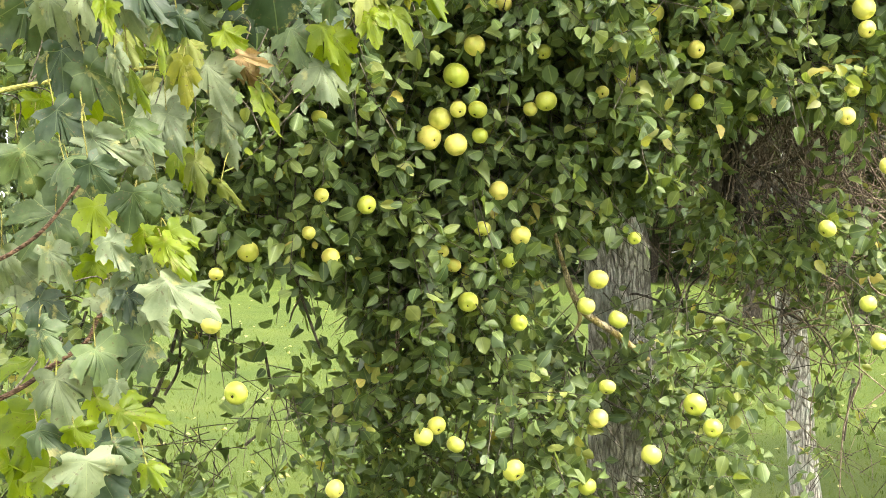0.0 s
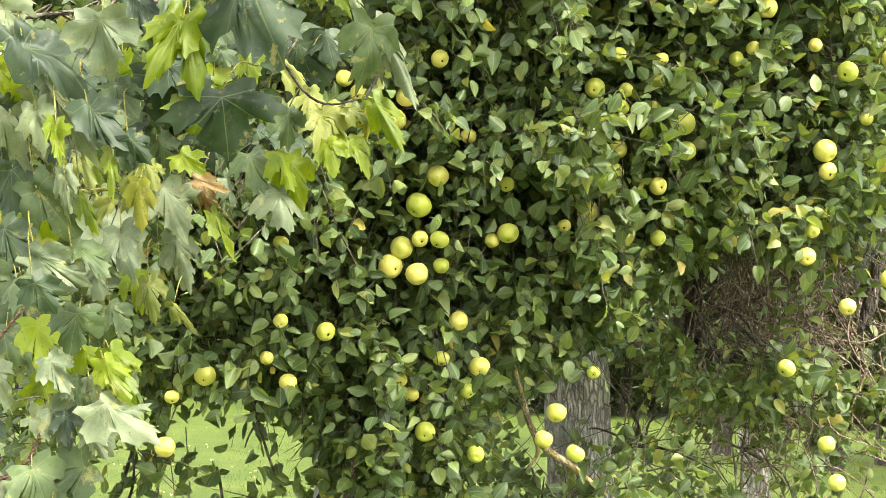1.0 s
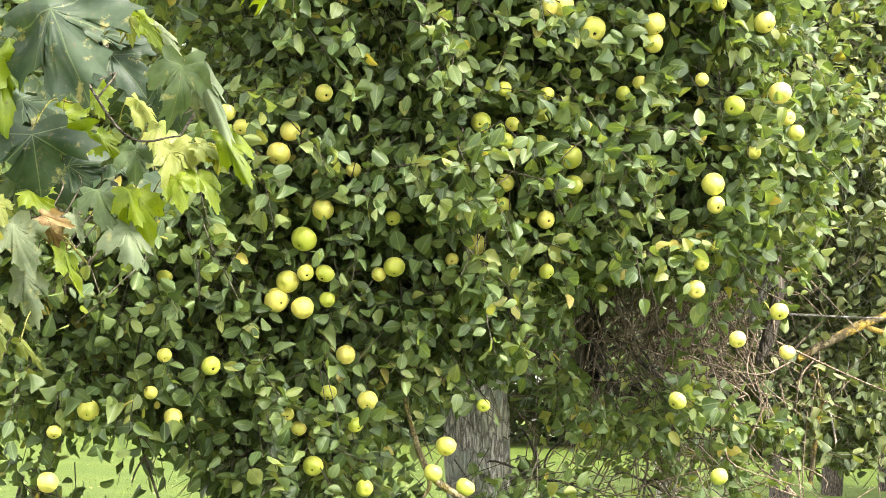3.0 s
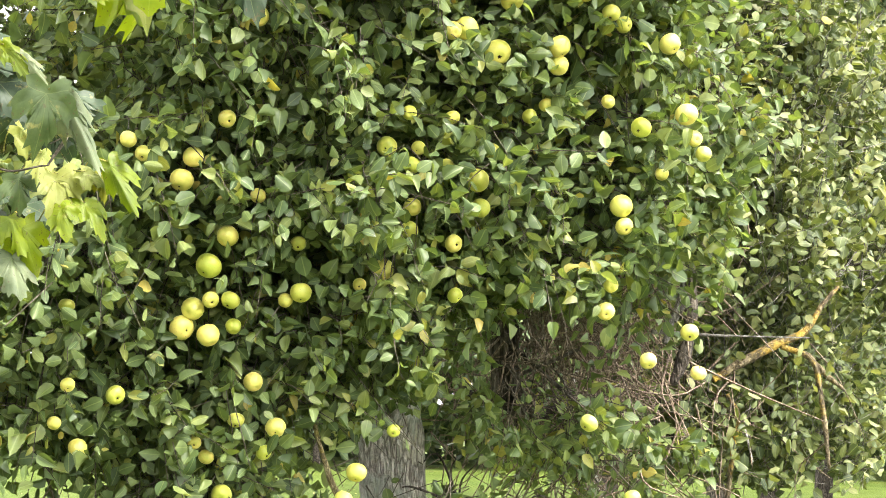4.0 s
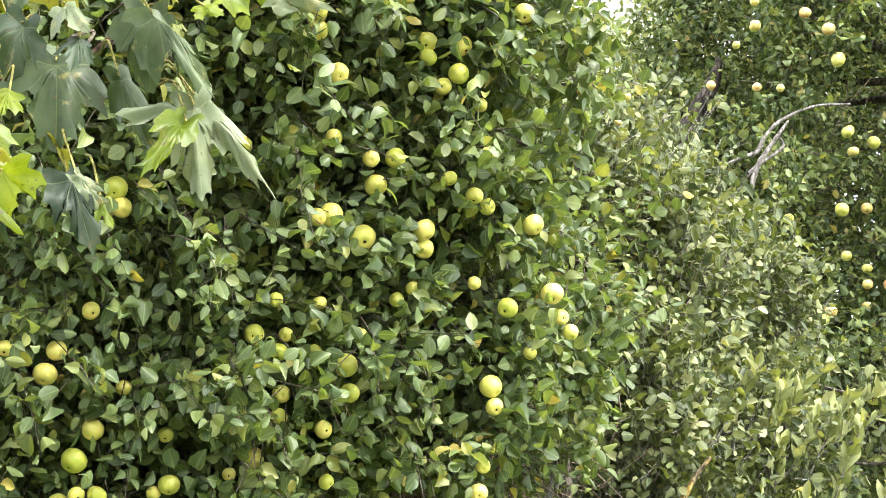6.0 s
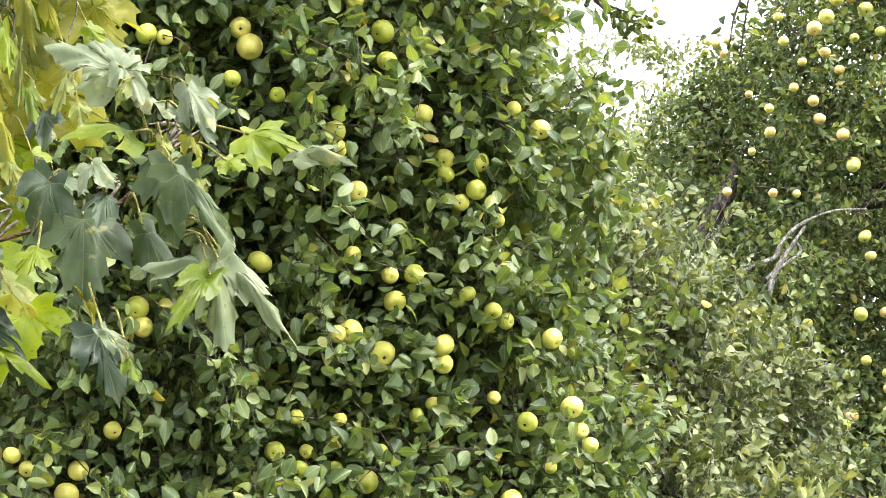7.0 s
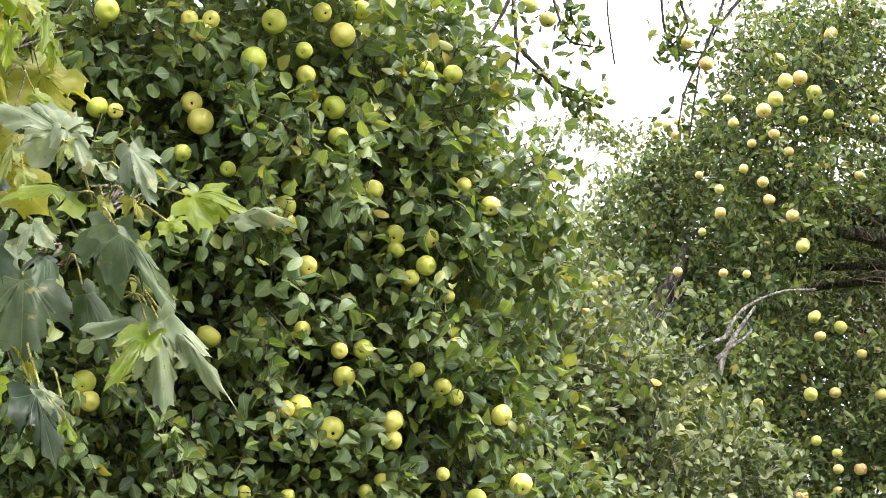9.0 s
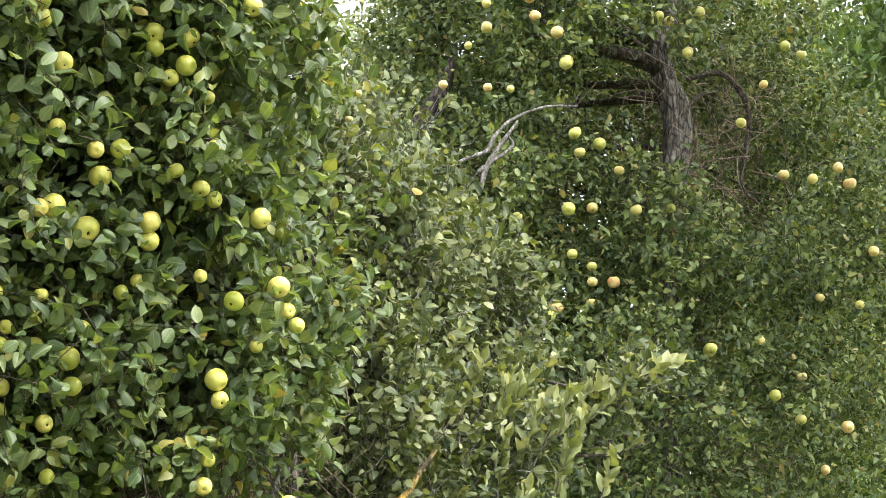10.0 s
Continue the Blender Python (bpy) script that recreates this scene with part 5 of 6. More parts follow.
MAPLE_LEAVES_P = [
    (-0.047, 2.569, 2.297, -0.023, 2.563, 2.257, 0.037, 1), (-0.216, 3.170, 2.833, -0.181, 3.145, 2.742, 0.075, 1),
    (-0.138, 3.181, 2.780, -0.115, 3.178, 2.697, 0.076, 0), (-0.073, 3.219, 2.820, -0.040, 3.172, 2.719, 0.077, 1),
    (-0.171, 3.180, 2.694, -0.137, 3.147, 2.603, 0.076, 1), (-0.097, 3.191, 2.723, -0.064, 3.150, 2.628, 0.076, 4),
    (-0.196, 3.208, 2.601, -0.163, 3.202, 2.520, 0.076, 0), (-0.018, 3.172, 2.889, 0.004, 3.180, 2.820, 0.066, 1),
    (-0.168, 3.198, 2.977, -0.124, 3.185, 2.888, 0.086, 1), (-0.070, 3.167, 2.969, -0.046, 3.156, 2.880, 0.085, 5),
    (-0.235, 3.182, 2.975, -0.198, 3.146, 2.866, 0.085, 2), (-0.001, 3.164, 2.962, 0.014, 3.115, 2.856, 0.066, 1),
]
MAPLE_STEM = [(-0.262, 1.8, 1.911, 0.004), (-0.142, 1.8, 1.963, 0.004), (-0.027, 1.8, 2.006, 0.003), (0.045, 1.8, 2.029, 0.003), (0.079, 1.8, 2.061, 0.003), (0.089, 1.8, 2.08, 0.002)]
MAPLE_STEM_MID = [(-0.498, 2.6, 2.365, 0.007), (-0.256, 2.6, 2.472, 0.006), (-0.104, 2.6, 2.554, 0.004), (-0.014, 2.6, 2.576, 0.004), (0.04, 2.6, 2.605, 0.003)]
MAPLE_STEM_UP = [(-0.959, 2.6, 1.809, 0.007), (-0.723, 2.6, 1.888, 0.006), (-0.514, 2.6, 1.93, 0.005), (-0.351, 2.6, 1.948, 0.004), (-0.244, 2.6, 1.83, 0.003), (-0.172, 2.6, 1.831, 0.002)]
MAPLE_STEM_LOW = [(-1.035, 2.8, 1.124, 0.008), (-0.743, 2.8, 1.237, 0.007), (-0.654, 2.8, 1.293, 0.006), (-0.61, 2.8, 1.325, 0.005), (-0.589, 2.8, 1.364, 0.005), (-0.551, 2.8, 1.365, 0.002)]
MAPLE_STEM_BACK = [(-1.193, 3.4, 1.602, 0.01), (-0.875, 3.4, 1.705, 0.008), (-0.623, 3.4, 1.755, 0.006), (-0.5, 3.4, 1.764, 0.005), (-0.413, 3.4, 1.759, 0.004), (-0.352, 3.4, 1.704, 0.003)]
MAPLE_RED_STEM = [(-0.971, 2.9, 1.353, 0.007), (-0.784, 2.9, 1.42, 0.006), (-0.698, 2.9, 1.469, 0.005), (-0.644, 2.9, 1.534, 0.004), (-0.613, 2.9, 1.575, 0.003)]
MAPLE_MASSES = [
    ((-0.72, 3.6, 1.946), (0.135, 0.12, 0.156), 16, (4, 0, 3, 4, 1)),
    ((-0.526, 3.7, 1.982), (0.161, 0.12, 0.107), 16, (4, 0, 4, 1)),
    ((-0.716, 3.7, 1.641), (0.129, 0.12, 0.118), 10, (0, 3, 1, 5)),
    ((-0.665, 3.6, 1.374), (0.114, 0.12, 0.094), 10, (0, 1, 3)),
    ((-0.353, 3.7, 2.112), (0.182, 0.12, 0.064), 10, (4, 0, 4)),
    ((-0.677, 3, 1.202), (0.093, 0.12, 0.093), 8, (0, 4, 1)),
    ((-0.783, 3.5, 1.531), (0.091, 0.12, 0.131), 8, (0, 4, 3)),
    ((-0.09, 2.8, 2.6), (0.102, 0.12, 0.134), 22, (2, 5, 1, 2, 5)),
    ((-0.108, 2.9, 2.374), (0.09, 0.12, 0.09), 12, (5, 2, 0, 1)),
    ((-0.08, 2.5, 2.126), (0.062, 0.12, 0.055), 6, (0, 1, 5, 2)),
    ((-0.159, 2.8, 2.825), (0.118, 0.12, 0.094), 10, (1, 2, 5)),
]

# ---- ground ----
def lawn():
    cells, size = 90, 190.0
    bm = bmesh.new()
    bmesh.ops.create_grid(bm, x_segments=cells, y_segments=cells, size=size)
    for v in bm.verts:
        far = max(0.0, v.co.length - 12)
        v.co.z = 0.05 * noise.noise(v.co * 0.15) + 0.5 * min(1.0, far / 60) * noise.noise(v.co * 0.02) - 0.02
    mesh = bpy.data.meshes.new("ground")
    bm.to_mesh(mesh)
    bm.free()
    mesh.materials.append(lawn_grass)
    ground = tagged(new("ground", mesh), "bright green mown lawn under the trees", "lawn", kind="structure")
    ground.location = (0, 60, 0)
    return ground


ground = lawn()


def ground_height(x, y):
    p = Vector((x, y - 60, 0))
    far = max(0.0, p.length - 12)
    return 0.05 * noise.noise(p * 0.15) + 0.5 * min(1.0, far / 60) * noise.noise(p * 0.02) - 0.02


def grass():
    count = 24000
    y = 7.0 + 20.0 * rng.uniform(0, 1, count) ** 1.6
    x = rng.uniform(-0.26, 0.55, count) * y
    place = np.c_[x, y, [ground_height(a, b) for a, b in zip(x, y)]]
    axis = np.c_[rng.normal(size=(count, 2)) * 0.35, np.ones(count)]
    normal = np.c_[rng.normal(size=(count, 2)), np.full(count, 0.3)]
    mesh = leaves_mesh("grass", place, axis, normal, rng.uniform(0.025, 0.06, count), rng.uniform(0.006, 0.012, count), leaf_shape((0.5,), (0.4,)), 0.1, 0.3)
    mesh.materials.append(grass_blade)
    tagged(new("grass", mesh), "short green grass blades of the lawn", "grass", kind="stuff")


grass()


def fallen_leaves():
    count = 700
    y = 8.0 + 26.0 * rng.uniform(0, 1, count)
    x = rng.uniform(-0.26, 0.5, count) * y
    place = np.c_[x, y, [ground_height(a, b) + 0.045 for a, b in zip(x, y)]]
    axis = np.c_[rng.normal(size=(count, 2)), rng.normal(size=count) * 0.15]
    normal = np.c_[rng.normal(size=(count, 2)) * 0.25, np.ones(count)]
    mesh = leaves_mesh("fallen_leaves", place, axis, normal, rng.uniform(0.03, 0.06, count), rng.uniform(0.025, 0.045, count), leaf_shape(), 0.2, 0.2)
    mesh.materials.append(fallen_yellow)
    tagged(new("fallen_leaves", mesh), "pale yellow fallen leaves scattered on the lawn", "leaves", kind="stuff")


fallen_leaves()

# ---- trees of the distance ----
def distant_tree(name, x, y, height, spread, material, label, leaf=0.16, count=9000, group="", low=0.15):
    """A far tree: trunk, limbs and an uneven crown of many leaf clumps."""
    tree = thing(name, (x, y, 0), label, "tree", group)
    base = ground_height(x, y) - 0.05
    trunk = [(0, 0, base, 0.013 * height), (0.1, 0, height * 0.3, 0.01 * height), (-0.1, 0.1, height * 0.6, 0.007 * height), (0, 0, height * 0.8, 0.001 * height)]
    wooden("trunk", trunk, bark_dark, tree, 8)
    limbs, places = [], []
    for _ in range(26):
        z = height * rng.uniform(low, 0.93)
        width = spread * (1.05 - 0.75 * (z / height - low) / (1 - low)) * rng.uniform(0.55, 1.1)
        turn = rng.uniform(0, 2 * np.pi)
        centre = np.array((math.cos(turn) * width * 0.7, math.sin(turn) * width * 0.7, z))
        limbs.append(curve([(0, 0, max(base, z - 0.5 * spread), 0.002 * height), (*(centre * (0.55, 0.55, 1) - (0, 0, 0.06 * height)), 0.014), (*centre, 0.005)], 4))
        for _ in range(5):
            clump = centre + rng.normal(size=3) * np.array((0.3, 0.3, 0.2)) * spread * 0.6
            n = count // 130
            places.append(clump + rng.normal(size=(n, 3)) * (0.13 * spread, 0.13 * spread, 0.09 * spread))
    place = np.concatenate(places)
    place[:, 2] = np.maximum(place[:, 2], base + 0.1)
    n = len(place)
    part("limb", mesh_from("limb", *tubes(limbs, 5)), bark_dark, tree, kind="stuff")
    normal = np.array((-0.1, -0.5, 0.7)) + rng.normal(size=(n, 3)) * 0.6
    part("crown", leaves_mesh("crown", place, rng.normal(size=(n, 3)) + (0, 0, -0.4), normal, rng.uniform(0.7, 1.3, n) * leaf, rng.uniform(0.4, 0.7, n) * leaf, leaf_shape((0.5,), (0.5,))), material, tree)
    return tree


HAZED_TREE = "slender pale green tree far behind the apple trees, haze put into its leaf colour"
HEDGE = "dark green bushy tree at the far edge of the lawn"
distant_tree("poplar", 8.2, 27, 12.6, 1.4, leaf_hazed, HAZED_TREE, 0.13, 5200, "far pale trees")
distant_tree("poplar", 9.7, 29, 13.6, 1.3, leaf_hazed, HAZED_TREE, 0.13, 5200, "far pale trees")
distant_tree("poplar", 7.2, 30, 13.0, 1.4, leaf_hazed, HAZED_TREE, 0.13, 5200, "far pale trees")
distant_tree("poplar", 11.4, 31, 12.5, 1.6, leaf_hazed, HAZED_TREE, 0.13, 5200, "far pale trees")
far_tree = distant_tree("hedge_tree", -7.0, 47, 8.0, 3.4, leaf_hedge, HEDGE, 0.42, 4500, "trees along the lawn", 0.04)
for n, (x, y, s) in enumerate([(16.3, 25.5, 1.35), (20.5, 25, 1.4), (-1.5, 48, 0.9), (3.5, 46.5, 1.0), (9.0, 48, 1.1), (15.0, 46, 0.95), (21.0, 45, 1.1), (27.0, 42, 1.15), (33, 38, 1.1), (-12.5, 45, 1.0), (24, 30, 1.1), (29, 26, 1.2), (0.8, 52, 1.1), (6.2, 53, 1.1), (12, 52, 1.15), (18, 52, 1.1), (24, 50, 1.1), (30, 47, 1.1)]):
    copy_thing(far_tree, Matrix.Translation((x, y, -0.1)) @ Matrix.Rotation(n * 1.3, 4, "Z") @ Matrix.Scale(s, 4))
distant_tree("broadleaf_tree", 15.0, 19.5, 15.0, 4.0, leaf_fresh, "bright green broadleaf tree standing behind the old apple tree", 0.17, 28000, low=0.1)


def far_hedge():
    """The dense low hedge that closes the lawn."""
    count = 13000
    along = rng.uniform(-30, 46, count)
    place = np.c_[along, 57 + rng.normal(size=count) * 0.6 - 0.004 * along**2 * (along > 0), rng.uniform(0, 1, count) ** 0.9 * (3.4 + 0.5 * np.sin(along * 0.9) + 0.3 * np.sin(along * 2.3))]
    normal = np.array((0.0, -0.6, 0.6)) + rng.normal(size=(count, 3)) * 0.6
    mesh = leaves_mesh("hedge", place, rng.normal(size=(count, 3)) + (0, 0, -0.3), normal, rng.uniform(0.35, 0.65, count), rng.uniform(0.25, 0.4, count), leaf_shape((0.5,), (0.5,)))
    mesh.materials.append(leaf_hedge)
    tagged(new("hedge", mesh), "dark green dense hedge closing the far side of the lawn", "hedge", kind="stuff")


far_hedge()

# ---- the apple trees ----
LEAF = leaf_shape((0.06, 0.28, 0.58, 0.87), (0.22, 0.46, 0.49, 0.27), (-1, -0.5, 0, 0.5, 1))
LEAF_INNER = leaf_shape((0.12, 0.48, 0.85), (0.3, 0.5, 0.31))
LEAF_DEEP = leaf_shape((0.45,), (0.5,))
LEAF_PLAIN = leaf_shape((0.2, 0.72), (0.42, 0.44))
NEAR_FRUIT = [a for rows in (NEAR_APPLES_A, NEAR_APPLES_B, NEAR_APPLES_C, NEAR_APPLES_D, NEAR_APPLES_E, NEAR_APPLES_F) for a in rows]
FAR_FRUIT = [a for rows in (FAR_APPLES_A, FAR_APPLES_B, FAR_APPLES_C, FAR_APPLES_D, FAR_APPLES_E) for a in rows]


def stalks(fruit):
    """The bearing twig above each fruit."""
    lines = []
    for x, y, z, size in fruit:
        r = size / 200
        top = np.array((x, y + 0.3 * r, z + r * 1.25))
        back = np.array((rng.uniform(-0.03, 0.03), rng.uniform(0.12, 0.2), rng.uniform(0.03, 0.07)))
        lines.append(curve([(*(top + back), 0.003), (*(top + 0.5 * back), 0.0022), (*top, 0.0014)], 3))
    return lines


def apple_tree(label, base, lobes, hubs, leaf, materials, fruit, size, layers, hang, singles=0, plain=False, twig_wood=bark_twig, shoot=(0.1, 0.26), openings=(), deep=0.34, top=()):
    """A fruit tree: leaves on shoots, twigs, limbs to the lobes of its crown; trunks are added by the caller. top:
    unseen lobes added for shade.
    """
    tree = thing("apple_tree", base, label, "tree", "apple trees")
    tree.location = (0, 0, 0)
    place, axis, normal, twigs = grow(list(lobes) + list(top), size, size * size * 0.38, layers, hang, shoot)
    length = rng.uniform(0.6, 1.35, len(place)) * size
    keep = clear_of(place, fruit, unit(axis) * length[:, None] * 0.5) & outside(place, openings) & (place[:, 2] > 0.12)
    place, axis, normal, length = place[keep], axis[keep], normal[keep], length[keep]
    width = length * rng.uniform(0.56, 0.84, len(place)) * leaf
    limbs, small = feeders(lobes, hubs)
    for x, y, z, rx, ry, rz, density in top:
        hx, hy, hz = hubs[-1]
        limbs.append(curve([(hx, hy, hz, 0.03), ((hx + x) / 2, (hy + y) / 2, max(z, hz) + 0.2, 0.022), (x, y, z + 0.1, 0.01)], 6))
    outer = depth_behind(np.array([line[1, :3] for line in twigs]), 0.25) < deep
    ends = np.array([line[-1, :3] for line in twigs])
    middles = np.array([line[2, :3] for line in twigs])
    outer &= clear_of(ends, fruit, 0.0) & clear_of(middles, fruit, 0.0)
    twigs = [line for line, seen in zip(twigs, outer) if seen]
    for line in limbs:
        part("limb", mesh_from("limb", *tubes([line], 7)), bark_limb, tree)
    part("twig", mesh_from("twig", *tubes(twigs + stalks(fruit), 3)), twig_wood, tree, "thin brown twigs and shoots", "stuff")
    part("branchlet", mesh_from("branchlet", *tubes(small, 5)), bark_limb, tree, kind="stuff")
    first = np.argsort(place[:, 1] + 0.25 * place[:, 2])[:singles]
    rest = np.setdiff1d(np.arange(len(place)), first)
    front, inner = (LEAF_PLAIN, LEAF_PLAIN) if plain else (LEAF, LEAF_INNER)
    behind = depth_behind(place)[rest]
    for which, form in ((rest[behind < 0.1], front), (rest[(behind >= 0.1) & (behind < deep)], inner), (rest[behind >= deep], LEAF_DEEP)):
        if len(which) == 0:
            continue
        foliage = leaves_mesh("foliage", place[which], axis[which], normal[which], length[which], width[which], form)
        part("foliage", foliage, materials[0], tree, "dense green leaves", "stuff")
    if singles:
        one = np.zeros((1, 3))
        kinds = [leaves_mesh("leaf", one, np.array([[0, 1.0, 0]]), np.array([[0, 0, 1.0]]), np.ones(1), np.full(1, w), LEAF) for w in (0.52, 0.6, 0.68, 0.58)]
        for k, i in enumerate(first):
            ob = part("leaf", kinds[k % 4], materials[1], tree)
            a = Vector(axis[i]).normalized()
            s = a.cross(Vector(normal[i])).normalized()
            m = Matrix((s, a, s.cross(a))).transposed().to_4x4()
            ob.matrix_basis = Matrix.Translation(place[i]) @ m @ Matrix.Scale(float(length[i]), 4)
    return tree


def to_ground(rows, flare=1.25):
    """Carries a trunk's line down into the ground."""
    x, y, z, r = rows[0]
    return [(x - 0.02, y, -0.06, r * flare), (x, y, 0.12, r * 1.08)] + [row for row in rows if row[2] > 0.25]


def between(rows, low, high):
    return [(x, y, z) for x, y, z, r in curve(rows, 3) if low < z < high]


# unseen lobes out of view, added to shade the foliage below them
NEAR_SHADE_LOBES = [(-0.3, 5.3, 4.5, 0.9, 0.5, 0.45, 0.6), (0.5, 5.4, 4.6, 0.7, 0.5, 0.4, 0.6)]
FAR_SHADE_LOBES = [(5.3, 7.2, 5.05, 1.0, 0.7, 0.25, 1.4), (6.4, 6.7, 5.1, 1.0, 0.8, 0.3, 1.4), (6.9, 7.5, 5.6, 1.2, 1.0, 0.4, 0.8), (5.9, 7.8, 6.0, 0.9, 0.8, 0.4, 0.8)]
LOW = 1.3
near_lobes = NEAR_CROWN_A + NEAR_CROWN_B + NEAR_CROWN_C + NEAR_CROWN_D + NEAR_CROWN_E
near_lobes = [(*lobe[:6], lobe[6] * (0.5 if lobe[2] < LOW else 1.0)) for lobe in near_lobes]  # sparse near the ground
near_hubs = between(GREY_TRUNK, 1.5, 3.4) + between(DARK_TRUNK, 1.9, 3.2)
near_tree = apple_tree("large old apple tree hung with yellow-green apples, dense dark green leaves", (0.7, 5.95, 0), near_lobes, near_hubs, 1.0, (leaf_near, leaf_near_single), NEAR_FRUIT, 0.042, 9.2, 0.45, singles=300, openings=OPENINGS_A + OPENINGS_B + LAWN_OPENINGS + LAWN_OPENINGS_BACK + NEAR_SKY_OPENINGS + HOLLOW_OPENINGS, top=NEAR_SHADE_LOBES)
wooden("trunk", to_ground(GREY_TRUNK), bark_grey, near_tree, 28, 0.1, 16, "grey fissured bark trunk")
wooden("branch", DARK_TRUNK, bark_dark, near_tree, 16, 0.2, 12, "thick dark brown hanging limb")
for rows, wood in ((DARK_ARCH, bark_dark), (BLACK_LIMB, bark_dark), (BOWED_STICK, bark_limb), (LONG_STICK, bark_limb), (PALE_FORK, bark_pale), (PALE_FORK_SIDE, bark_pale),
                   (STICK_BURST, bark_pale), (YELLOW_BRANCH, bark_tan), (YELLOW_TWIG, bark_tan), (PINK_STEM, bark_rosy), (UPRIGHT_STEM, bark_pale), (LAWN_TWIG, bark_twig),
                   (LAWN_TWIG_SIDE, bark_twig), (LAWN_TWIG_DROP, bark_twig), (LEFT_STEM, bark_limb), (LEFT_STEM_SIDE, bark_limb), (SKY_LIMB, bark_limb), (SKY_TWIG, bark_limb),
                   (SKY_TWIG_SIDE, bark_limb), (SKY_TWIG_LEFT, bark_limb), (SKY_TWIG_FINE, bark_limb), (SKY_TWIG_RIGHT, bark_limb), (SKY_TWIG_FALL, bark_limb), (SKY_TWIG_BUNCH, bark_limb), (SKY_SPRAY, bark_limb), (SKY_SPRAY_LOW, bark_limb), (SKY_SPRAY_RIGHT, bark_limb), (SKY_SPRAY_FAR, bark_limb), (UPPER_TWIG, bark_twig), (LONG_SPRAY, bark_limb), (HANG_TWIG, bark_limb)):
    wooden("branch", rows, wood, near_tree, 9, 0.18)


def brush(centre, radii, count, parent):
    """A tangle of dead brown twigs under the crown."""
    lines = []
    for _ in range(count):
        start = np.array(centre) + rng.normal(size=3) * radii
        way = unit(rng.normal(size=3) * (1, 0.5, 0.5) + (0.1, -0.1, -0.8))
        reach = rng.uniform(0.12, 0.45)
        knee = start + way * reach * 0.5 + rng.normal(size=3) * 0.035
        end = start + way * reach + rng.normal(size=3) * 0.07
        r = rng.uniform(0.0014, 0.0042)
        lines.append(curve([(*start, r), (*knee, r * 0.8), (*end, r * 0.4)], 3))
    part("dead_twig", mesh_from("dead_twig", *tubes(lines, 4)), bark_brush, parent, "tangle of bare brown dead twigs", "stuff")


brush((1.32, 6.2, 1.85), (0.2, 0.15, 0.2), 400, near_tree)
brush((1.3, 6.1, 1.2), (0.3, 0.2, 0.12), 60, near_tree)
brush((1.75, 6.3, 1.45), (0.2, 0.15, 0.25), 60, near_tree)
brush((1.27, 6.15, 2.08), (0.13, 0.1, 0.12), 130, near_tree)
brush((1.2, 6.3, 1.65), (0.25, 0.1, 0.2), 130, near_tree)


def sprays(line_list, parent, size, material, clusters=5, each=7):
    """Small bunches of leaves along bare hanging twigs."""
    place, axis = [], []
    for rows in line_list:
        line = curve(rows, 9)[6:, :3]
        for spot in line[rng.randint(0, len(line), clusters)]:
            n = rng.randint(3, each + 1)
            place.append(spot + rng.normal(size=(n, 3)) * 0.03)
            axis.append(rng.normal(size=(n, 3)) * 0.8 + (0.15, 0, -0.5))
    place, axis = np.concatenate(place), np.concatenate(axis)
    n = len(place)
    part("spray", leaves_mesh("spray", place, axis, rng.normal(size=(n, 3)), rng.uniform(0.7, 1.2, n) * size, rng.uniform(0.4, 0.6, n) * size, LEAF), material, parent, kind="stuff")


# bunches before the sky take the far tree's darker leaf to look backlit
sprays([SKY_TWIG[3:], SKY_TWIG[3:], SKY_TWIG, SKY_TWIG_SIDE, SKY_TWIG_RIGHT, SKY_TWIG_FALL, SKY_TWIG_FALL, SKY_TWIG_BUNCH, SKY_TWIG_BUNCH], near_tree, 0.04, leaf_far, 5, 6)
sprays([SKY_SPRAY, SKY_SPRAY, SKY_SPRAY_LOW, SKY_SPRAY_LOW, SKY_SPRAY_RIGHT, SKY_SPRAY_RIGHT, SKY_SPRAY_RIGHT, SKY_SPRAY_FAR], near_tree, 0.044, leaf_near, 4, 5)
sprays([LAWN_TWIG, LEFT_STEM, LONG_SPRAY, HANG_TWIG], near_tree, 0.055, leaf_near)

middle_lobes = MIDDLE_CROWN_A + MIDDLE_CROWN_B
middle_trunk = to_ground(REAR_TRUNK) + [(1.85, 7.6, 2.1, 0.045), (2.1, 7.2, 2.7, 0.035), (2.3, 7.0, 3.3, 0.02)]
middle_tree = apple_tree("smaller apple tree with pale grey-green upright leafy shoots", (1.85, 8, 0), middle_lobes, between(middle_trunk, 0.9, 3.3), 0.92, (leaf_middle, leaf_middle), [], 0.039, 5.2, -0.7, plain=True, twig_wood=bark_pale, openings=REAR_OPENINGS + LAWN_OPENINGS_BACK + REAR_LAWN_OPENINGS + LIMB_OPENINGS)
wooden("trunk", middle_trunk, bark_grey, middle_tree, 16, 0.12)
for rows, wood in ((LICHEN_LIMB, bark_lichen), (LICHEN_HANGER, bark_lichen), (LICHEN_HANGER_SIDE, bark_lichen), (BARE_HANGER, bark_lichen), (BARE_HANGER_SIDE, bark_pale), (SHOOT, bark_limb), (SPRAY_STEM, bark_limb), (SPRAY_STEM_LOW, bark_limb)):
    wooden("branch", rows, wood, middle_tree, 9, 0.2)


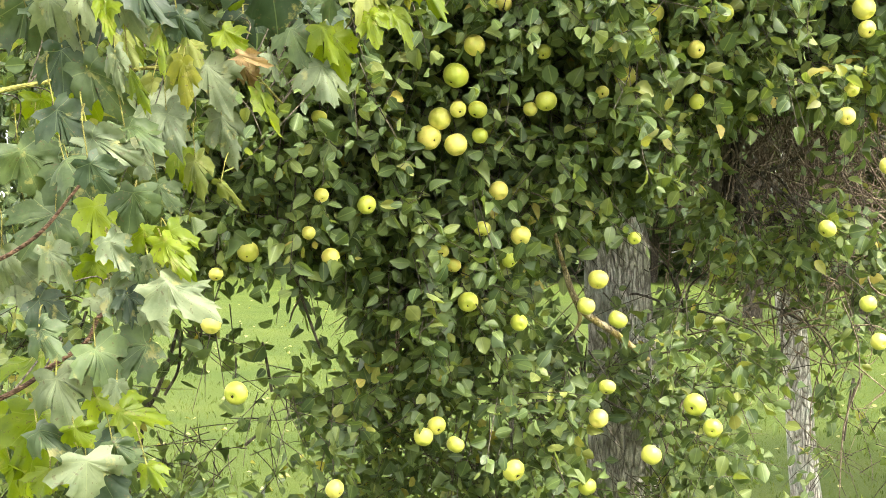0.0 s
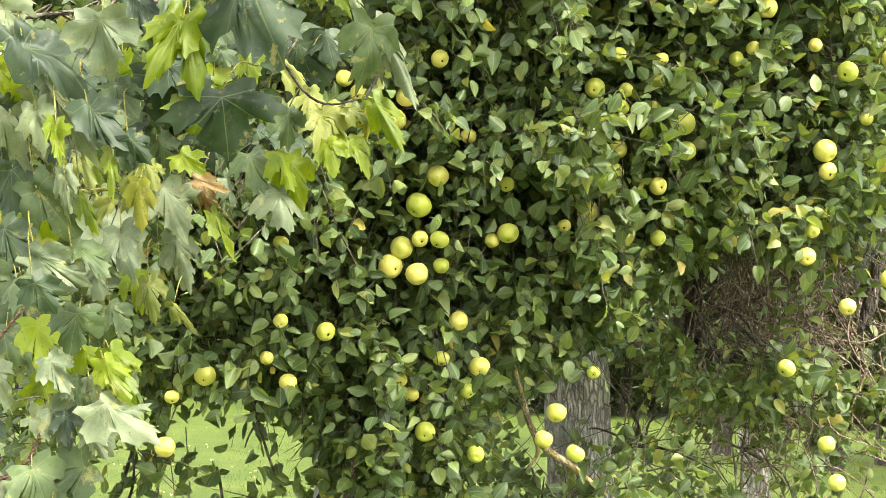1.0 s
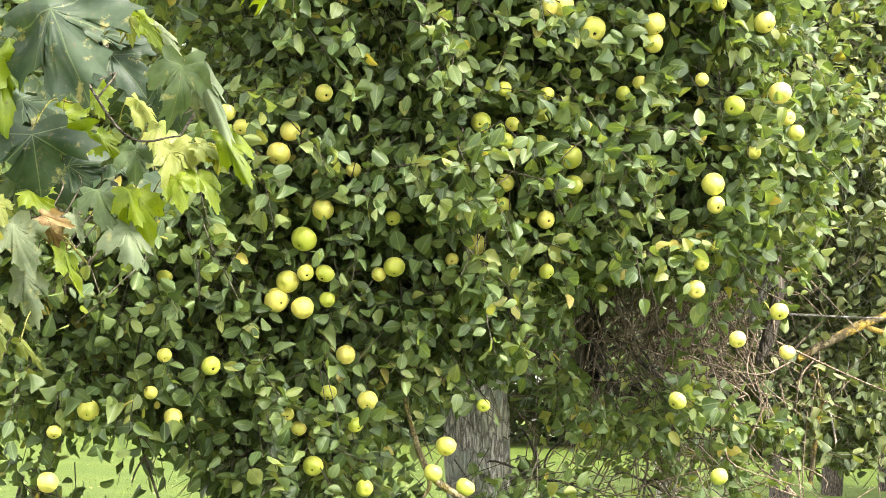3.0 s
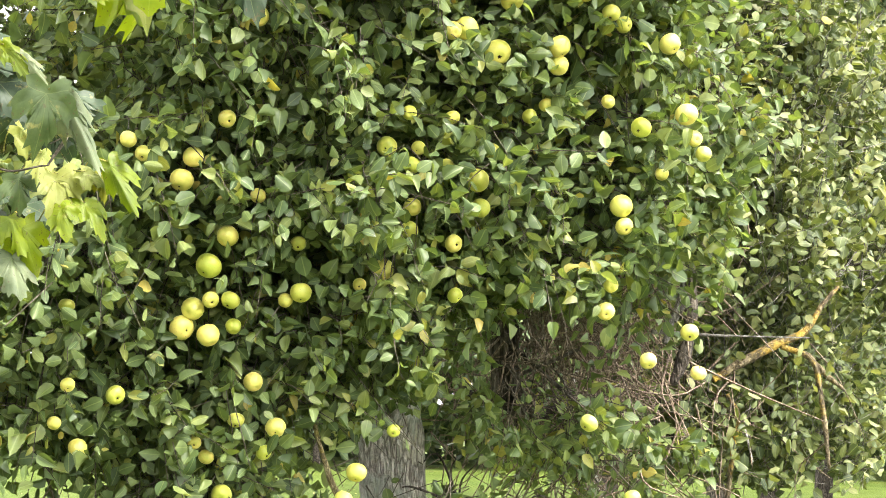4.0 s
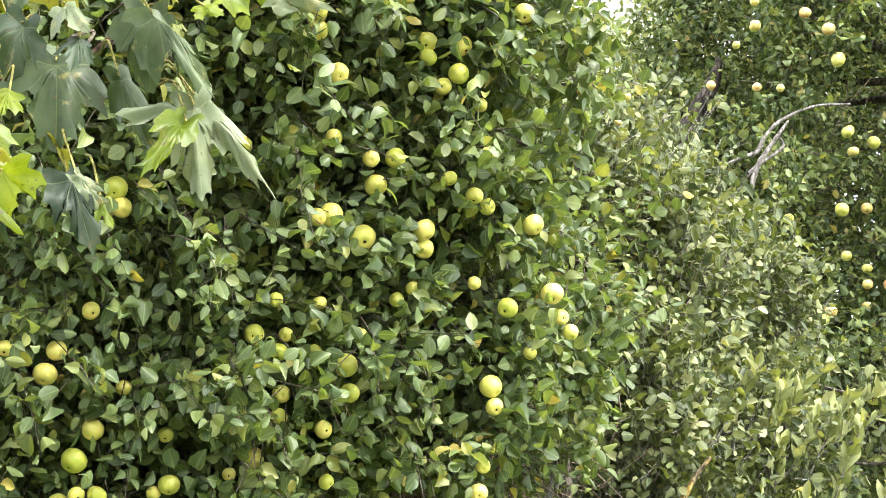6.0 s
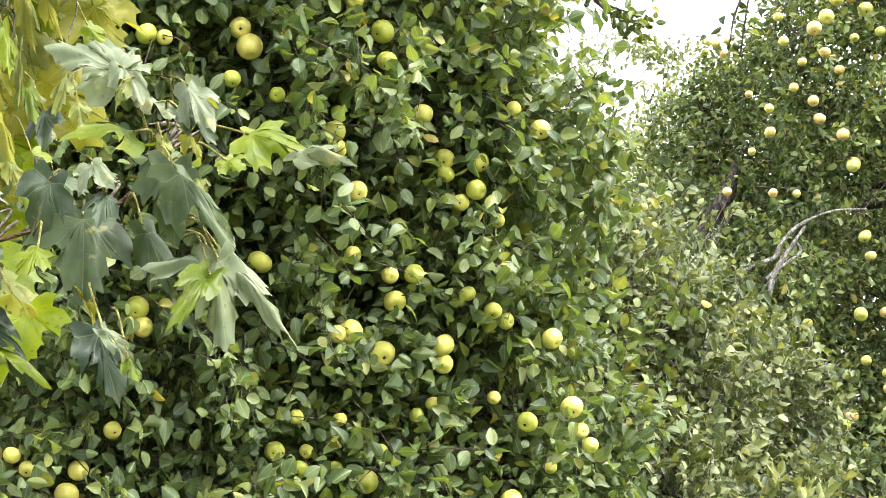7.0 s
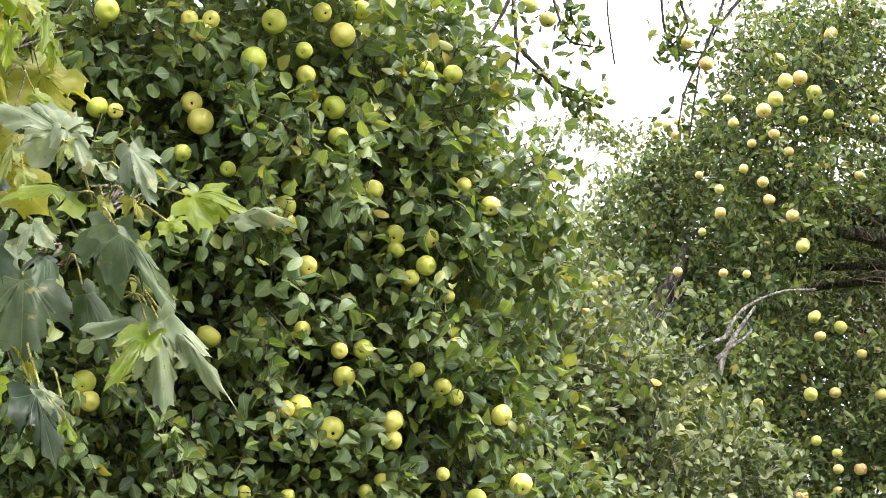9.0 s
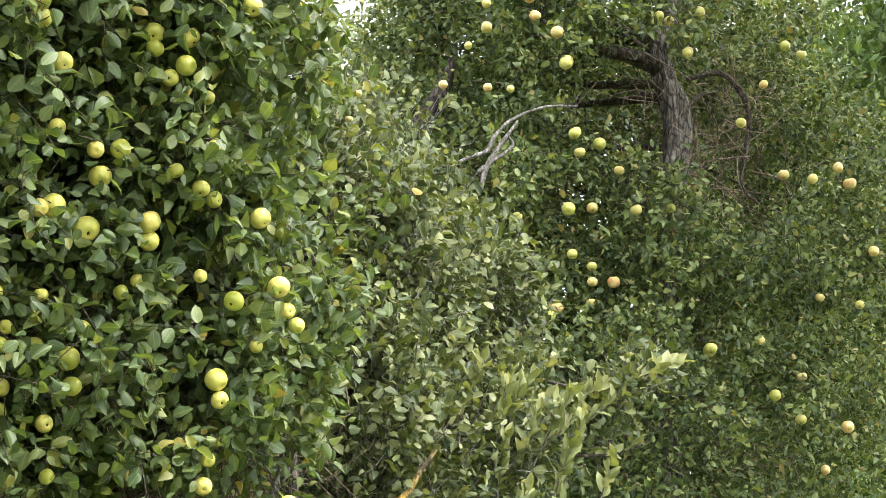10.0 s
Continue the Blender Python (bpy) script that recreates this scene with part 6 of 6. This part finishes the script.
def leafy_shoot(rows, size, spacing, parent):
    """Large leaves set along a shoot, pointing up and onward."""
    line = curve(rows, 12)[:, :3]
    steps = np.r_[0, np.cumsum(np.linalg.norm(np.diff(line, axis=0), axis=1))]
    at = np.arange(steps[-1] * 0.25, steps[-1], spacing)
    place = np.stack([np.interp(at, steps, line[:, k]) for k in range(3)], -1)
    onward = unit(np.stack([np.interp(at, steps, np.gradient(line[:, k])) for k in range(3)], -1))
    n = len(place)
    turn = np.arange(n) * 2.4
    out = np.c_[np.cos(turn) * 0.3, np.sin(turn) * 0.5 - 0.2, 0.55 + 0.3 * np.cos(turn * 1.7)]
    axis = 0.55 * onward + 0.8 * out + rng.normal(size=(n, 3)) * 0.2
    normal = np.array((0.1, -0.7, 0.5)) + rng.normal(size=(n, 3)) * 0.4
    part("spray", leaves_mesh("spray", place, axis, normal, rng.uniform(0.75, 1.2, n) * size, rng.uniform(0.4, 0.52, n) * size, LEAF, 0.3, 0.4), leaf_shoot_pale, parent, "pale leaves on a shoot", "stuff")


leafy_shoot(SPRAY_STEM, 0.085, 0.016, middle_tree)
leafy_shoot(SPRAY_STEM_LOW, 0.07, 0.04, middle_tree)
for k in range(26):
    foot = np.array((rng.uniform(2.2, 3.05), rng.uniform(6.45, 6.7), rng.uniform(1.35, 2.15)))
    reach = rng.uniform(0.2, 0.36)
    tip = foot + unit(np.array((rng.uniform(0.0, 0.7), -0.25, rng.uniform(0.35, 0.9)))) * reach
    rows = [(*foot, 0.004), (*(0.5 * (foot + tip) + rng.normal(size=3) * 0.015), 0.003), (*tip, 0.0015)]
    wooden("branch", rows, bark_pale, middle_tree, 6, 0.1, 4)
    leafy_shoot(rows, 0.066, 0.018, middle_tree)

far_lobes = FAR_CROWN_A + FAR_CROWN_B + FAR_CROWN_C + FAR_CROWN_D
far_lobes += [(4.9, 10.5, 4.55, 0.9, 0.4, 0.5, 1.0), (4.4, 10.2, 3.9, 0.8, 0.35, 0.5, 1.0), (5.8, 10.6, 5.0, 0.9, 0.4, 0.5, 1.0)]
far_lobes = [(*lobe[:6], max(lobe[6], 0.9) if lobe[2] < 3.2 else lobe[6]) for lobe in far_lobes]
far_tree_apple = apple_tree("old apple tree with small blushed apples and olive green leaves", (4.4, 8.7, 0), far_lobes, between(FAR_TRUNK, 2.0, 5.8), 0.9, (leaf_far, leaf_far), FAR_FRUIT, 0.042, 3.7, 0.1, plain=True, openings=FAR_OPENINGS + SKY_OPENINGS + FAR_LIMB_OPENINGS, deep=0.1, top=FAR_SHADE_LOBES)
wooden("trunk", to_ground(FAR_TRUNK), bark_split, far_tree_apple, 24, 0.22, 14, "grey split and furrowed trunk")
for side, r in ((-0.042, 0.036), (0.036, 0.032)):
    strand = [(x + side * (1 if 3.3 < z < 4.2 else 0.4), y - 0.045, z, r if 3.3 < z < 4.2 else 0.02) for x, y, z, _ in FAR_TRUNK if 2.6 < z < 4.5]
    wooden("branch", strand, bark_split, far_tree_apple, 10, 0.25, 10, "weathered grey strand beside the split")
for rows, wood in ((FAR_ARM_LEFT, bark_dark), (FAR_ARM_RIGHT, bark_limb), (GREY_SNAG, bark_pale), (GREY_SNAG_HOOK, bark_pale), (GREY_SNAG_SPUR, bark_pale), (BLACK_FAR_LIMB, bark_dark)):
    wooden("branch", rows, wood, far_tree_apple, 10, 0.22)
brush((4.75, 8.75, 3.95), (0.3, 0.15, 0.3), 260, far_tree_apple)
brush((4.6, 8.8, 2.1), (0.4, 0.15, 0.35), 260, far_tree_apple)

# ---- apples ----
def apple_body(squat, lean):
    """A turned fruit, dimpled at both ends and slightly five-sided below."""
    rings, sides = 12, 18
    verts = []
    for k in range(rings + 1):
        a = math.pi * k / rings
        r = math.sin(a) ** 0.85 * (1 + 0.07 * math.cos(a))
        z = squat * math.cos(a) - 0.26 * math.exp(-((r / 0.3) ** 2)) * (1 if a < 1.57 else -0.75)
        for s in range(sides):
            b = 2 * math.pi * s / sides
            bulge = 1 + 0.03 * math.cos(5 * b) * (a / math.pi) ** 2 + lean * math.cos(b) * math.sin(a) * 0.5
            verts.append((r * bulge * math.cos(b), r * bulge * math.sin(b), z + lean * 0.3 * r * math.cos(b)))
    a = np.arange(rings * sides).reshape(rings, sides)
    b = np.roll(a, -1, 1)
    quads = np.stack([a, a + sides, b + sides, b], -1).reshape(-1, 4)
    return mesh_from("body", np.array(verts), [quads])


def apple_calyx():
    bm = bmesh.new()
    for k in range(5):
        a = 2 * math.pi * k / 5
        c, s = math.cos(a), math.sin(a)
        pts = [(0.02 * c - 0.06 * s, 0.02 * s + 0.06 * c, 0), (0.02 * c + 0.06 * s, 0.02 * s - 0.06 * c, 0), (0.2 * c, 0.2 * s, -0.09), (0.1 * c, 0.1 * s, 0.05)]
        v = [bm.verts.new(p) for p in pts]
        for f in ((0, 1, 2), (0, 2, 3), (1, 3, 2), (0, 3, 1)):
            bm.faces.new([v[i] for i in f])
    bmesh.ops.create_uvsphere(bm, u_segments=8, v_segments=5, radius=0.11)
    mesh = bpy.data.meshes.new("calyx")
    bm.to_mesh(mesh)
    bm.free()
    return mesh


def apple_stem():
    verts, faces = tubes([curve([(0, 0, 0.55, 0.045), (0.03, 0.02, 0.9, 0.04), (0.12, 0.05, 1.3, 0.05)], 3)], 6)
    return mesh_from("stem", verts, faces)


def apples(fruit, skin, label, group, tip):
    kinds, bodies = [], [apple_body(0.86, 0.04), apple_body(0.94, 0.0), apple_body(0.8, 0.08)]
    calyx, stem = apple_calyx(), apple_stem()
    for k, (x, y, z, size) in enumerate(fruit):
        tilt = rng.uniform(*tip)
        m = Matrix.Translation((x, y, z)) @ Euler((radians(-tilt), radians(rng.uniform(-28, 28)), rng.uniform(0, 6.28) if tilt < 12 else rng.uniform(-0.7, 0.7))).to_matrix().to_4x4() @ Matrix.Scale(size / 200, 4)
        if k < 3:
            apple = thing("apple", (0, 0, 0), label, "apple", group)
            part("body", bodies[k], skin, apple)
            part("calyx", calyx, calyx_brown, apple, "dried brown calyx").location = (0, 0, -0.63)
            part("stem", stem, bark_twig, apple, "thin brown stem")
            apple.matrix_basis = m
            kinds.append(apple)
        else:
            source = kinds[k % 3]
            size_of = source.scale.copy()
            copy_thing(source, m @ Matrix.Diagonal((1 / size_of.x, 1 / size_of.y, 1 / size_of.z, 1)))


apples(NEAR_FRUIT, apple_skin, "ripe yellow-green apple hanging among the leaves", "apples on the near tree", (10, 75))
apples(FAR_FRUIT, apple_skin_far, "small yellow apple with an orange blush on its twig", "apples on the far trees", (0, 45))

# ---- the maple ----
HALF_LEAF = [(0.06, -0.04), (0.16, -0.1), (0.3, -0.15), (0.5, -0.12), (0.45, -0.02), (0.42, 0.06), (0.53, 0.09), (0.63, 0.13), (0.68, 0.22), (0.8, 0.34), (0.68, 0.36), (0.62, 0.42), (0.62, 0.53), (0.5, 0.48),
             (0.38, 0.44), (0.3, 0.47), (0.31, 0.57), (0.38, 0.65), (0.3, 0.69), (0.25, 0.75), (0.26, 0.84), (0.15, 0.83), (0.08, 0.91)]


def maple_leaf(parent, base, tip, width, kind, stem_points, loose=1.0):
    """A palmate leaf with pointed lobes, drooping tips and its stalk."""
    base, tip = np.array(base), np.array(tip)
    axis = tip - base
    length = np.linalg.norm(axis)
    axis = axis / length
    normal = unit(np.array((loose * rng.uniform(-0.45, 0.45), -0.75, 0.45 + loose * rng.uniform(-0.4, 0.6))))
    side = unit(np.cross(axis, normal))
    normal = np.cross(side, axis)
    rim = [(0, -0.01)] + HALF_LEAF + [(0, 1.0)] + [(-x, y) for x, y in HALF_LEAF[::-1]]
    rim = np.array(rim) * (1 + rng.normal(size=(len(rim), 2)) * 0.04)
    core = np.array((0, 0.1))
    rings = [core + (rim - core) * k for k in (0.22, 0.45, 0.72, 1.0)]
    flat = np.vstack([core[None], *rings])
    skew, cup, curl = rng.uniform(-0.3, 0.3), rng.uniform(-0.4, 0.2), rng.uniform(0.05, 0.6)
    x, y = flat[:, 0] * width / 1.27, flat[:, 1] * length
    x = x + skew * y
    wave = np.array([noise.noise(Vector((a * 3.1 + base[0] * 9, b * 3.1, base[2] * 7))) for a, b in flat])
    z = length * (cup * np.abs(flat[:, 0]) - curl * flat[:, 1] ** 2 * 0.7 - 0.35 * curl * flat[:, 0] ** 2 + 0.17 * wave)
    verts = base + x[:, None] * side + y[:, None] * axis + z[:, None] * normal
    n = len(rim)
    k = np.arange(n)
    tris = np.stack([np.zeros(n, int), 1 + k, 1 + (k + 1) % n], -1)
    quads = np.concatenate([np.stack([1 + r * n + k, 1 + (r + 1) * n + k, 1 + (r + 1) * n + (k + 1) % n, 1 + r * n + (k + 1) % n], -1) for r in (0, 1, 2)])
    uv = np.c_[flat[:, 0] + 0.5, flat[:, 1]]
    root = stem_points[np.argmin(np.linalg.norm(stem_points - base, axis=1))]
    gap = np.linalg.norm(root - base)
    if gap > 0.07:
        root = base + (root - base) * 0.06 / gap + (0, 0.03, 0.015)
        gap = np.linalg.norm(root - base)
    knee = 0.5 * (root + base) - 0.1 * gap * axis + (0, 0, 0.12 * gap)
    stalk, stalk_faces = tubes([curve([(*root, 0.0015), (*knee, 0.0011), (*(base + 0.06 * length * axis), 0.0009)], 5)], 6)
    leaf = part("leaf", mesh_from("leaf", verts, [quads, tris], uv), MAPLE[kind], parent)
    part("leaf_stalk", mesh_from("leaf_stalk", stalk, stalk_faces), stalk_green, leaf, "thin yellow-green stalk")
    return leaf


def maple():
    tree = thing("maple_tree", (0, 0, 0), "maple with large lobed leaves, some turning yellow, reaching in front", "tree")
    trunk = [(-2.3, 2.5, -0.1, 0.15), (-2.28, 2.5, 0.3, 0.125), (-2.25, 2.5, 1.5, 0.11), (-2.3, 2.55, 3.0, 0.09), (-2.25, 2.5, 4.4, 0.05)]
    wooden("trunk", trunk, bark_grey, tree, 20)
    spots = []
    for rows, wood in ((MAPLE_STEM, bark_red), (MAPLE_STEM_MID, bark_limb), (MAPLE_STEM_UP, bark_limb), (MAPLE_STEM_LOW, bark_red), (MAPLE_STEM_BACK, stalk_green), (MAPLE_RED_STEM, bark_red)):
        rows = [(x, y + 0.06, z, 0.6 * r) for x, y, z, r in rows]
        x, y, z, r = rows[0]
        wooden("branch", [(-2.25, 2.5, min(3.5, z + 0.1), r * 1.7)] + rows, wood, tree, 9, 0.12)
        spots.append(curve(rows, 10)[:, :3])
    spots = np.concatenate(spots)
    joints = []
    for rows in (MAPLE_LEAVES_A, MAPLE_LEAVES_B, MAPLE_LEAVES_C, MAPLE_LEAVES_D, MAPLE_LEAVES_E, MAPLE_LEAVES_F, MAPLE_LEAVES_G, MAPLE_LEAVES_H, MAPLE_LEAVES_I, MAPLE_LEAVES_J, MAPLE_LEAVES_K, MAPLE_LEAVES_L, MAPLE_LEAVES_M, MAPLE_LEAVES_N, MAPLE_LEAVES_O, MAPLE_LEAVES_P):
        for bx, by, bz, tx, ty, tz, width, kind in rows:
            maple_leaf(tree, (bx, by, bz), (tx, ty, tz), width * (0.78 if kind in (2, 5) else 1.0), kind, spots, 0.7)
            joints.append((bx, by, bz))
    for centre, spread, count, kinds in MAPLE_MASSES:
        for _ in range(count):
            base = np.array(centre) + rng.normal(size=3) * spread * 0.6
            way = unit(rng.normal(size=3) * 0.55 + (0.25, -0.1, -0.9))
            length = rng.uniform(0.07, 0.13)
            maple_leaf(tree, base, base + way * length, length * rng.uniform(0.95, 1.3), kinds[rng.randint(len(kinds))], spots)
            joints.append(tuple(base))
    twigs = []
    for joint in joints:
        joint = np.array(joint)
        root = spots[np.argmin(np.linalg.norm(spots - joint, axis=1))]
        gap = np.linalg.norm(root - joint)
        if 0.1 < gap < 0.24:
            end = joint + (root - joint) * 0.1 / gap + (0, 0.03, 0.03)
            twigs.append(curve([(*root, 0.0015), (*(0.5 * (root + end) + (0.02, 0.04, 0.03)), 0.0013), (*end, 0.001)], 5))
    part("twig", mesh_from("twig", *tubes(twigs, 5)), bark_twig, tree, kind="stuff")
    # crown leaves above the view, added to throw shade
    for x, y, z, r, count in ((-1.7, 2.4, 4.6, 0.75, 260), (-0.9, 2.7, 4.7, 0.6, 230), (-2.8, 2.8, 4.2, 0.8, 220), (-2.2, 1.8, 4.9, 0.8, 220), (-0.3, 2.9, 4.55, 0.45, 110)):
        place = np.array((x, y, z)) + rng.normal(size=(count, 3)) * r * (0.55, 0.55, 0.32)
        crown = leaves_mesh("crown", place, rng.normal(size=(count, 3)) + (0, 0, -0.4), rng.normal(size=(count, 3)) * 0.5 + (0, 0, 1), rng.uniform(0.09, 0.15, count), rng.uniform(0.09, 0.15, count), leaf_shape())
        part("crown", crown, leaf_near, tree, "unseen upper leaves of the maple, added for shade")
        wooden("branch", [(-2.26, 2.52, 3.4, 0.04), ((x - 2.3) / 2, (y + 2.5) / 2, z - 0.3, 0.025), (x, y, z, 0.008)], bark_limb, tree, 8)
    return tree


maple()
